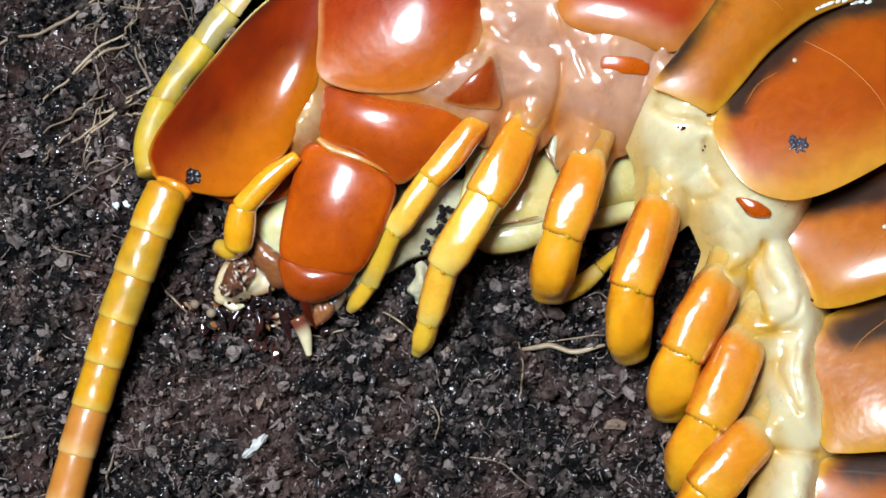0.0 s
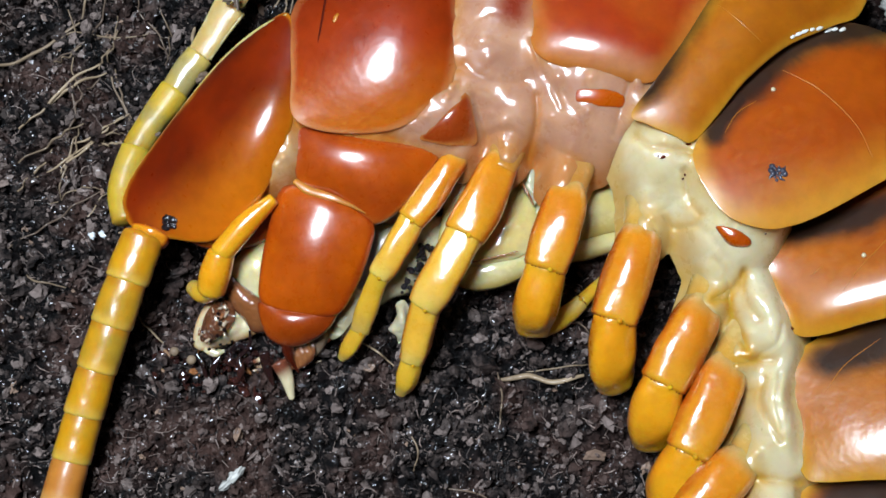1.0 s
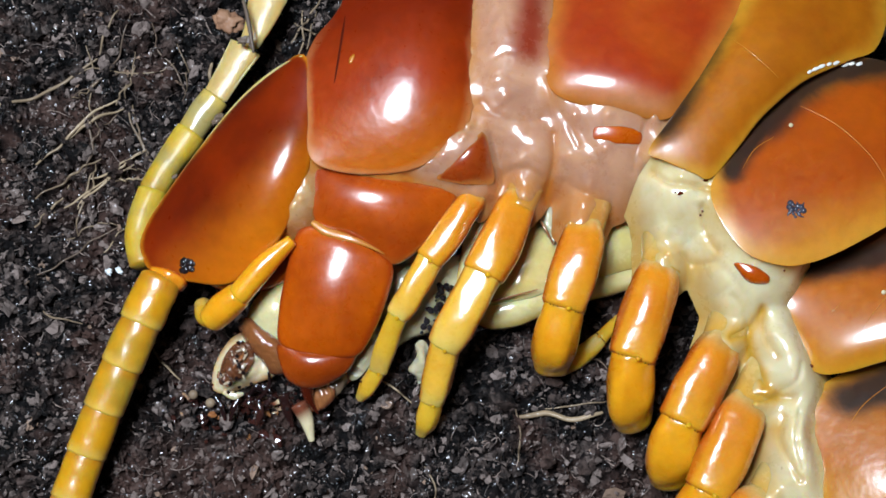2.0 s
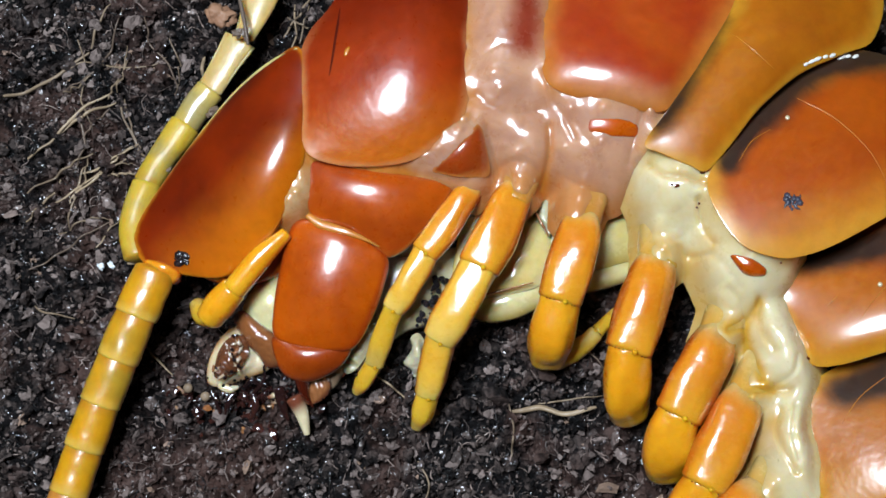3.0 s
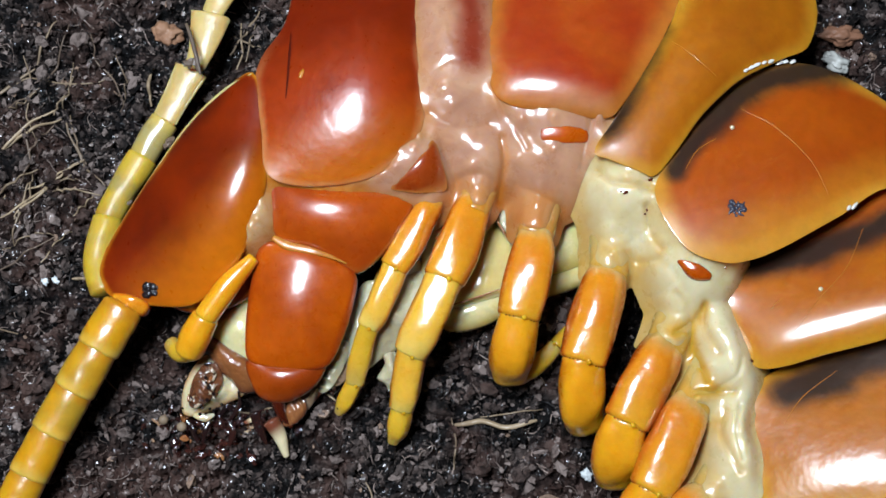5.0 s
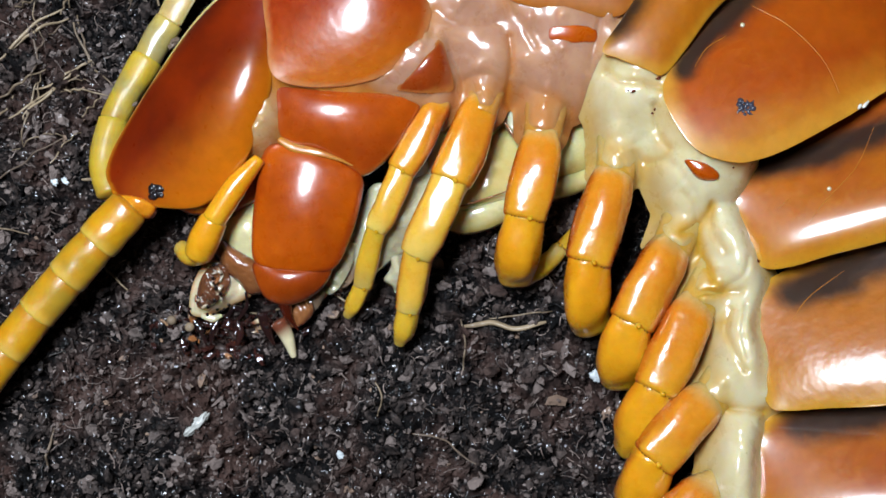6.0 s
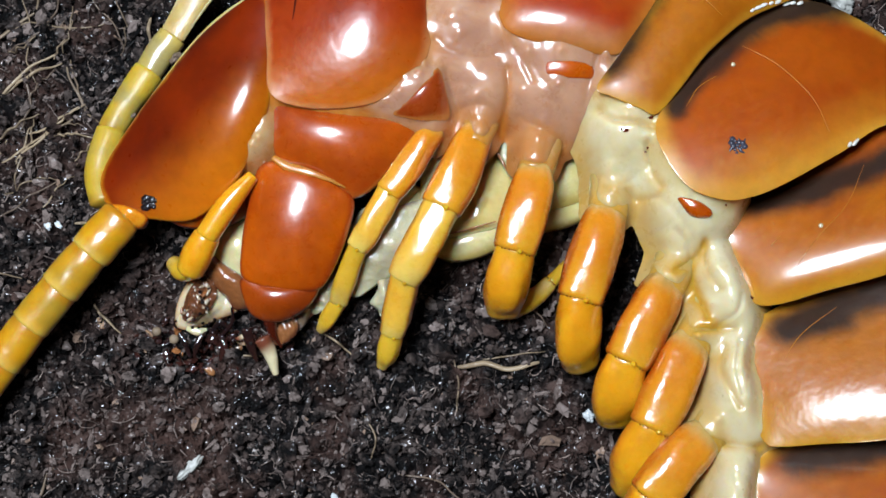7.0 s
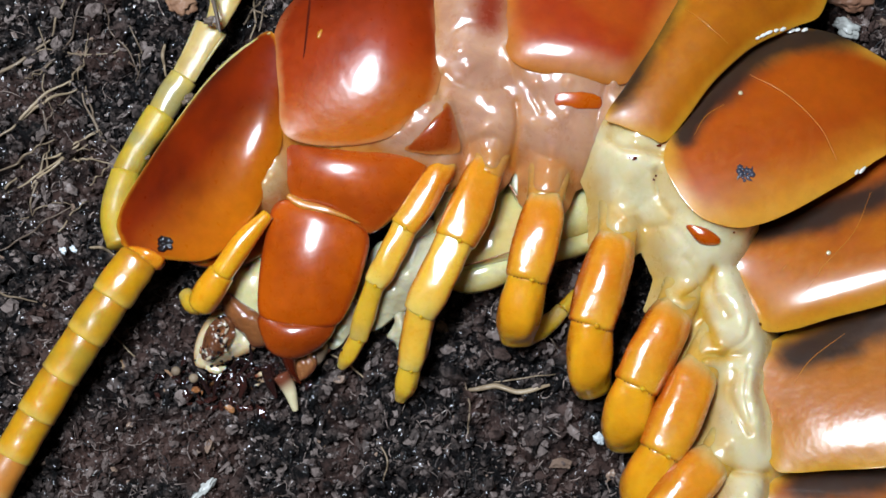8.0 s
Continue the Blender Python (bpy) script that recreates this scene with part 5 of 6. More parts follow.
for k, (x, y) in enumerate([(15.6, 6.3), (16.0, 6.2), (16.3, 6.1), (16.1, 5.4), (15.8, 6.0), (13.7, 4.4), (14.1, 4.3), (15.9, 3.1), (15.7, 2.8), (19.4, -1.7), (21.8, -1.8), (24.0, -8.9)]):
    part("speck", shard("speck", (x, y, height_on(rear_skin.data, x, y) + 0.02), 0.13 + 0.05 * math.sin(k * 2.3), FANG, (1.3, 0.9, 0.5), k * 1.1, 0.1, 0.6), rear_skin, "tiny dark speck")

# antennae


def antenna(line, count, widths, materials, label, turn=None, swell=1.03):
    pts = smooth_line(line, count * 6 + 1)
    first = None
    for k in range(count):
        seg = pts[k * 6:k * 6 + 7]
        w0, w1 = (widths[0] + (widths[1] - widths[0]) * (k + f) / count for f in (0, 1))
        ob = part("antenna_segment" if first else "antenna", tube("antenna", [seg[0], seg[3], seg[6]], [w0 * 0.95, w0 * 0.99, w0 * 0.99, w0 * 1.01, w1 * swell], materials[k], squash=0.85, m=24, cap=0.12, wobble=0.04, seed=k * 2.7), first or centipede, "" if first else label)
        first = first or ob
    return front(first, (1.0, 1.0), turn)


front_antenna = antenna([(-27.1, -3.9, 5.0), (-29.5, -7.7, 4.6), (-31.9, -11.5, 4.0), (-34.2, -15.4, 3.4), (-36.3, -19.4, 3.0), (-38.3, -23.4, 2.8), (-40.6, -28.5, 2.6)], 7, (1.85, 1.5),
    [ANTENNA] * 5 + [ANTENNA_TIP] * 2, "yellow jointed antenna, browner towards its end", "antenna")
back_antenna = None
for k, (line, radii, material, flat) in enumerate((
        ([(-29.1, -2.4, 3.6), (-29.9, 0.4, 3.2), (-29.3, 4.1, 3.0)], [1.15, 1.25, 1.3, 1.3], OLIVE, 0.9),
        ([(-29.3, 4.2, 3.0), (-28.2, 6.7, 3.0), (-26.6, 9.6, 3.0)], [1.2, 1.25, 1.3, 1.38], OLIVE, 0.85),
        ([(-26.6, 9.7, 3.0), (-25.8, 11.3, 3.1), (-24.8, 12.9, 3.2)], [1.2, 1.28, 1.3, 1.3], OLIVE_WET, 0.8),
        ([(-24.8, 13.1, 3.1), (-23.8, 15.1, 3.3), (-22.6, 17.5, 3.5)], [1.1, 1.15, 1.25, 1.45], STRAW, 0.4),
        ([(-22.3, 17.9, 3.3), (-21.6, 19.9, 3.6), (-21.0, 22.6, 3.8)], [0.85, 1.15, 1.5, 1.75], STRAW, 0.4),
        ([(-20.9, 22.9, 3.6), (-19.8, 25.4, 3.6), (-18.5, 28.5, 3.4)], [0.9, 1.2, 1.5, 1.7], STRAW, 0.4))):
    ob = part("antenna_segment" if back_antenna else "antenna", tube("antenna", line, radii, material, squash=flat, m=24, cap=0.12, wobble=0.06, seed=k * 3.7), back_antenna or centipede, "" if back_antenna else "olive and straw-coloured antenna behind the head")
    back_antenna = back_antenna or ob
    if flat < 0.5:
        way = (Vector(line[-1]) - Vector(line[0])).normalized()
        side = way.cross(Vector((0, 0, 1))).normalized()
        for d in (-1, 1):
            edge = [Vector(p) + side * d * r * 0.96 for p, r in zip(line, (radii[0], radii[1] * 1.03, radii[3]))]
            part("antenna_rim", tube("antenna_rim", edge, [0.1, 0.13, 0.16], STRAW, n=8, m=14), back_antenna, "pale dry rim of the segment")
front(back_antenna, (1.0, 1.0), "back_antenna")
for place, r, turn in (((-22.4, 17.5, 5.2), 0.5, 0.4), ((-21.9, 17.6, 5.3), 0.4, 1.4), ((-21.6, 17.0, 5.2), 0.3, 2.2), ((-23.9, 10.6, 4.6), 0.45, 0.9), ((-24.2, 10.2, 4.5), 0.3, 0.1), ((-27.1, 5.2, 4.4), 0.25, 0.6)):
    part("soil_speck", shard("soil_speck", place, r, ROOT_DARK, (1.2, 0.7, 0.6), turn, 0.2, 0.8), back_antenna, "dark speck of soil stuck to the antenna")
part("soil_speck", tube("soil_speck", [(-22.8, 21.1, 5.4), (-22.1, 19.2, 5.5), (-21.4, 16.5, 5.3)], [0.14, 0.2, 0.12], ROOT_DARK, n=8, wobble=0.3), back_antenna, "brown fibre stuck to the antenna")
part("antenna_socket", dome("antenna_socket", [(-27.6, -3.0, 5.4), (-25.8, -3.4, 5.6), (-25.0, -3.9, 5.2), (-25.6, -4.6, 4.8), (-26.8, -4.3, 5.0), (-27.7, -3.7, 5.0)], [(-26.3, -3.8, 5.4)], 0.6, LEG, n=40, rings=8), head, "orange antenna socket")

# ---- prey ----
prey = tagged(new("prey"), "pale half-eaten grub held under the front legs", "grub")
part("segment", dome("segment", [(-0.4, -3.7, 2.4), (1.5, -2.8, 2.4), (4.1, -1.9, 2.4), (5.6, -1.9, 2.4), (5.8, -3.4, 2.4), (4.6, -4.2, 2.4), (2.7, -5.1, 2.4), (0.8, -5.5, 2.4), (-0.6, -5.0, 2.4)], [(0.8, -4.3, 3.0), (4.6, -3.0, 3.0)], 0.9, PREY, lip=1.6, soft=4, rings=18, focus=0.4, folds=0.12), prey, "pale cream lower body ring")
part("segment", dome("segment", [(5.1, -1.9, 2.4), (8.0, -1.0, 2.4), (11.5, 0.3, 2.4), (13.5, 1.5, 2.4), (14.1, 0.0, 2.4), (12.4, -1.2, 2.4), (9.0, -2.4, 2.4), (5.6, -3.8, 2.4)], [(6.5, -2.6, 3.0), (12.4, -0.3, 3.0)], 0.7, PREY, lip=1.6, soft=4, rings=18, focus=0.4, folds=0.12, seed=3.0), prey, "pale cream lower body ring")
part("segment", dome("segment", [(-0.7, -3.6, 3.4), (0.3, -0.7, 3.4), (2.2, 2.3, 3.4), (4.2, 4.0, 3.4), (5.4, 2.0, 3.4), (5.8, -0.7, 3.4), (4.6, -2.4, 3.4), (1.7, -3.4, 3.4)], [(2.0, -0.8, 4.0), (4.1, 0.7, 4.0)], 0.8, PREY_AMBER, lip=1.4, soft=4, rings=18, folds=0.15, seed=5.0), prey, "amber translucent plate")
part("segment", dome("segment", [(4.7, 3.3, 3.2), (7.1, 3.8, 3.2), (10.0, 4.8, 3.2), (13.0, 4.8, 3.2), (13.8, 1.3, 3.2), (10.9, -0.1, 3.2), (7.5, -1.1, 3.2), (5.6, -1.1, 3.2)], [(7.0, 1.2, 3.6), (11.9, 2.2, 3.6)], 0.7, PREY, lip=1.4, soft=4, rings=18, folds=0.15, seed=8.0), prey, "pale upper plate")
part("segment", dome("segment", [(3.2, 6.0, 4.4), (5.6, 6.0, 4.4), (6.5, 4.5, 4.4), (5.6, 2.5, 4.4), (5.3, 1.8, 4.4), (4.4, 3.3, 4.4)], [(4.8, 4.5, 4.6)], 0.7, PREY_GREY, lip=1.4, soft=4, rings=18, folds=0.2, pleats=(60, 1.2, 0.2)), prey, "glistening pale plate")
part("segment", dome("segment", [(-2.6, 4.7, 3.8), (0.3, 6.2, 3.8), (3.2, 6.2, 3.8), (4.1, 3.9, 3.8), (1.7, 1.2, 3.8), (-1.1, -2.2, 3.8), (-2.3, -2.2, 3.8), (-2.1, 1.2, 3.8)], [(0.8, 4.0, 4.4), (-0.7, 0.1, 4.4)], 0.7, PREY, lip=1.4, soft=4, rings=18, folds=0.2, seed=2.0), prey, "pale upper plate")
part("fold_line", tube("fold_line", [(3.9, 3.7, 5.2), (4.6, 2.6, 5.2), (5.3, 1.5, 5.0)], [0.05, 0.12, 0.06], PREY_BROWN, n=8, m=12), prey, "dark fold between two rings")
part("fold_line", tube("fold_line", [(-0.4, -3.9, 4.3), (1.7, -3.3, 4.3), (4.3, -2.4, 4.3)], [0.04, 0.09, 0.05], PREY_BROWN, n=8, m=12), prey, "dark fold between two rings")
disc = part("segment", dome("segment", [(-5.9, -2.8, 3.0), (-5.4, -0.7, 3.6), (-3.7, 0.3, 3.8), (-2.2, 0.0, 3.8), (-1.9, -1.8, 3.4), (-3.1, -3.2, 3.0), (-4.6, -3.7, 2.8)], [(-4.0, -1.2, 3.6)], 0.6, PREY, lip=1.2), prey, "round cream plate")
part("rim", tube("rim", [(-5.8, -3.3, 3.0), (-4.5, -3.9, 2.9), (-3.0, -3.5, 3.1), (-1.8, -1.9, 3.4)], [0.08, 0.14, 0.14, 0.08], PREY_BROWN, n=10), disc, "thin brown rim")
flesh = part("segment", dome("segment", [(-8.6, -7.6, 2.6), (-8.0, -4.7, 3.6), (-6.9, -2.0, 4.0), (-4.5, -1.8, 4.2), (-0.7, -0.5, 3.8), (0.3, -2.5, 3.2), (-2.6, -6.3, 2.8), (-5.0, -7.5, 2.6), (-7.2, -9.0, 2.2)], [(-6.9, -5.0, 3.4), (-4.0, -4.5, 3.4)], 1.0, PREY_GREY, lip=1.8, folds=0.35, rings=20, n=90, soft=5), prey, "grey milky flesh")
for k, (x, y, z) in enumerate([(-6.1, -4.6, 3.6), (-5.3, -5.8, 3.4), (-6.9, -6.4, 3.0), (-4.5, -4.6, 3.6), (-5.8, -7.3, 2.6), (-4.0, -5.9, 3.0), (-7.6, -7.8, 2.4)]):
    part("flesh_drop", bead("flesh_drop", (x, y, z), 0.22 + 0.08 * math.sin(k * 2.1), PREY_GREY, 0.7, 12), flesh, "wet milky drop")
clump = tagged(new("soil_clump"), "black wet soil clump caught beside the prey", "soil clump")
for k in range(46):
    a, b = random.Random(k).uniform(-1, 1), random.Random(k + 99).uniform(-1, 1)
    p = Vector((-3.9, -4.6, 3.9)) + Vector((a * 0.8 + b * 0.5, b * 2.2, 0.5 * math.cos(a * 2) + 0.3 * math.sin(k)))
    part("grain", bead("grain", p, 0.2 + 0.1 * math.sin(k * 1.7), EYE, 0.8, 8), clump)
part("head_end", dome("head_end", [(-19.7, -6.2, 2.6), (-18.6, -4.0, 3.2), (-16.5, -3.2, 3.4), (-15.0, -5.5, 3.0), (-16.4, -8.3, 2.6), (-18.4, -7.8, 2.4)], [(-17.8, -5.5, 3.2)], 1.1, PREY, lip=1.4), prey, "pale yellow end under the claw")
part("shell", dome("shell", [(-20.5, -6.9, 2.4), (-19.6, -6.4, 3.0), (-18.1, -7.5, 3.2), (-16.3, -8.6, 3.0), (-15.9, -10.2, 2.2), (-17.4, -10.6, 2.0), (-18.3, -9.6, 2.4), (-19.7, -8.3, 2.4)], [(-19.2, -7.4, 3.0), (-17.1, -9.3, 2.8)], 0.9, PREY_BROWN, n=56), prey, "glossy brown shell strip")
part("shell", dome("shell", [(-22.4, -12.1, 1.0), (-22.2, -10.1, 1.6), (-21.0, -8.1, 2.2), (-19.5, -7.8, 2.4), (-18.0, -9.9, 2.0), (-17.5, -10.8, 1.6), (-19.4, -11.6, 1.2), (-21.3, -12.4, 0.9)], [(-20.7, -10.2, 2.2), (-19.7, -10.6, 2.2)], 0.9, FLAP_CREAM, n=72, rings=16, soft=5, folds=0.35, pleats=(140, 1.6, 0.14)), prey, "cream shell flap")
part("shell", dome("shell", [(-21.6, -11.7, 2.3), (-21.4, -10.2, 2.7), (-20.8, -9.0, 3.0), (-20.0, -8.5, 3.1), (-19.3, -8.9, 3.0), (-19.1, -10.0, 2.9), (-19.7, -10.9, 2.7), (-20.7, -11.7, 2.4)], [(-19.9, -9.0, 2.9), (-20.9, -11.2, 2.6)], 0.5, FLAP, n=72, rings=20, soft=4, folds=0.6, pleats=(60, 0.8, 0.25)), prey, "glossy brown patch on the flap")
part("spike", tube("spike", [(-14.9, -13.1, 1.8), (-14.2, -14.3, 1.4), (-13.7, -15.9, 0.8)], [0.75, 0.6, 0.28], BONE), prey, "cream spike with a red-brown base")
part("spike", tube("spike", [(-16.3, -12.4, 1.8), (-15.9, -13.7, 1.4), (-15.4, -14.9, 0.8)], [0.5, 0.42, 0.15], GORE), prey, "dark red spike")
part("spike", tube("spike", [(-10.6, -8.4, 2.2), (-11.3, -9.9, 1.8), (-12.1, -11.2, 1.2)], [0.4, 0.45, 0.15], GORE_RED), prey, "reddish spike")
part("spike", tube("spike", [(-10.2, -9.0, 2.0), (-10.7, -10.1, 1.6), (-11.3, -11.1, 1.2)], [0.3, 0.35, 0.12], GORE_RED), prey, "reddish spike")
part("wing_scrap", dome("wing_scrap", [(-10.5, -10.1, 1.4), (-10.2, -8.0, 2.0), (-9.3, -6.4, 2.4), (-8.6, -6.3, 2.4), (-8.5, -8.2, 2.0), (-9.0, -9.7, 1.6)], [(-9.5, -7.8, 2.4), (-9.4, -9.2, 2.0)], 0.6, WET, n=60, rings=16, soft=4, folds=0.4, pleats=(60, 0.6, 0.25)), prey, "milky wet scrap")
part("wing_scrap", dome("wing_scrap", [(-13.4, -12.4, 1.0), (-12.9, -11.2, 1.6), (-12.0, -10.5, 1.8), (-10.9, -10.1, 1.6), (-11.4, -11.2, 1.4), (-12.5, -12.4, 1.0)], [(-12.6, -11.8, 1.5), (-11.5, -10.7, 1.6)], 0.5, WET, n=60, rings=16, soft=4, folds=0.4, pleats=(60, 0.6, 0.25)), prey, "milky wet scrap")
part("wing_scrap", dome("wing_scrap", [(-5.9, -9.4, 1.6), (-5.3, -8.6, 2.3), (-5.5, -7.6, 2.3), (-4.9, -7.2, 2.4), (-4.4, -8.0, 2.4), (-4.6, -8.9, 2.1), (-4.3, -9.7, 1.8), (-5.0, -10.4, 1.5), (-5.3, -9.9, 1.5)], [(-5.0, -8.3, 2.3), (-5.0, -9.5, 2.0)], 0.5, PREY_GREY, n=72, rings=16, soft=4, folds=0.9, degree=2), prey, "milky wet scrap")
rng = random.Random(8)
for k in range(26):                          # small wet crumbs round it
    x, y, z = Vector((-19.6, -8.7, 3.5)).lerp(Vector((-21.0, -11.8, 2.9)), rng.random())
    part("scrap", shard("scrap", (x + rng.gauss(0, 0.45), y + rng.gauss(0, 0.25), z + rng.uniform(-0.1, 0.2)), rng.uniform(0.12, 0.3), rng.choice([GORE, PREY_BROWN, PREY_BROWN, WET, WET]), (1.3, 0.6, 0.5), rng.uniform(0, 6), 0.3, 0.8, 2, True), prey)
rng = random.Random(5)
for k in range(150):
    x, y = rng.gauss(-20.0, 2.6), rng.gauss(-13.5, 1.2)
    a, r = rng.uniform(0, 6.28), rng.uniform(0.08, 0.30)
    z = soil_height(x, y) + rng.uniform(0.1, 1.0)
    part("scrap", shard("scrap", (x, y, z), r * 2.0, rng.choice([GORE] * 14 + [PREY_BROWN, WET]), (1.0, rng.uniform(0.25, 0.7), rng.uniform(0.3, 0.7)), a, rng.uniform(-0.6, 0.6), 0.8), prey)
rng = random.Random(31)
for centre, sx, sy, count in (((-18.8, -12.5, 1.6), 2.2, 0.9, 34), ((-20.2, -10.3, 3.7), 0.5, 1.2, 9), ((-15.0, -12.5, 1.8), 1.4, 0.7, 14), ((-10.0, -9.5, 2.4), 0.4, 1.2, 12)):
    for k in range(count):
        x, y = centre[0] + rng.gauss(0, sx), centre[1] + rng.gauss(0, sy)
        part("drop", bead("drop", (x, y, max(soil_height(x, y) + 0.3, centre[2] + rng.uniform(-0.5, 0.3))), rng.uniform(0.08, 0.2), rng.choice([GORE, GORE, WATER]), 0.8, 10), prey)
part("strip", dome("strip", [(-13.8, -13.3, 1.6), (-13.5, -11.9, 2.2), (-12.5, -11.3, 2.4), (-12.1, -12.2, 2.0), (-13.0, -13.2, 1.6)], [(-13.2, -12.5, 2.2), (-12.6, -11.9, 2.2)], 0.3, PREY_BROWN, n=60, rings=12, soft=4, folds=0.3, pleats=(20, 0.6, 0.2)), prey, "amber torn strip at the mouth")
for line, r, material in (([(-17.7, -10.6, 2.2), (-17.6, -11.7, 1.8), (-18.3, -12.7, 1.4), (-19.0, -13.2, 1.0)], 0.16, GORE), ([(-17.4, -13.3, 1.2), (-16.6, -12.9, 1.3), (-15.9, -12.7, 1.2)], 0.2, BONE), ([(-20.1, -12.5, 1.2), (-20.5, -13.7, 1.2), (-20.8, -14.8, 0.8)], 0.26, GORE),
        ([(-18.6, -12.9, 1.2), (-18.2, -13.9, 1.1), (-18.5, -15.0, 0.8)], 0.3, GORE), ([(-19.3, -12.5, 1.4), (-18.7, -11.9, 1.6), (-18.0, -12.2, 1.4)], 0.24, GORE), ([(-21.5, -12.5, 1.2), (-20.7, -12.7, 1.3), (-19.9, -12.5, 1.2)], 0.35, FLAP_CREAM), ([(-22.2, -12.9, 1.0), (-21.6, -13.7, 1.0), (-21.2, -14.8, 0.8)], 0.24, GORE)):
    part("strip", tube("strip", line, [r * 0.6, r, r, r * 0.5], material, squash=0.6, n=12, m=18, wobble=0.4, seed=line[0][0]), prey, "wet torn strip at the mouth")
part("wing_scrap", dome("wing_scrap", [(-10.9, -8.5, 2.4), (-9.8, -6.9, 3.0), (-8.6, -5.9, 3.2), (-8.2, -6.7, 3.0), (-8.8, -8.3, 2.8), (-9.7, -10.0, 2.2), (-10.6, -10.6, 1.8), (-11.1, -9.9, 1.8)], [(-9.9, -8.4, 3.0), (-9.0, -6.9, 3.0)], 0.5, PREY_GREY, n=72, rings=18, soft=4, folds=0.3, pleats=(50, 0.7, 0.22)), prey, "torn milky skin beside the claw")
part("bead", bead("bead", (-24.1, -12.9, 1.2), 0.42, ROOT), prey, "small brown bead")
part("bead", bead("bead", (-22.5, -13.5, 1.4), 0.42, ROOT), prey, "small tan bead")

# ---- roots and crumbs on the soil ----


def root(line, r, material, label="thin dry root lying on the soil"):
    fine = smooth_line(line, 9)
    r *= 0.55
    pts = []
    for i, (x, y, _) in enumerate(fine):
        v = Vector((x * 0.5 + line[0][0] * 7.1, y * 0.5 + line[-1][1] * 5.3, r * 50))
        x, y = x + 0.35 * noise.noise(v), y + 0.35 * noise.noise(v + Vector((9, 4, 0)))
        pts.append((x, y, max(soil_height(x, y), soil_height(x + 0.8, y), soil_height(x - 0.8, y), soil_height(x, y + 0.8), soil_height(x, y - 0.8)) + 0.02 + r * (0.2 + 1.2 * math.sin(math.pi * i / 8))))
    thing("root", tube("root", pts, [r * 0.7, r, r * 0.9, r * 0.55], material, n=8, m=40, wobble=0.45, seed=pts[0][0]), label, "root", "roots on the soil")


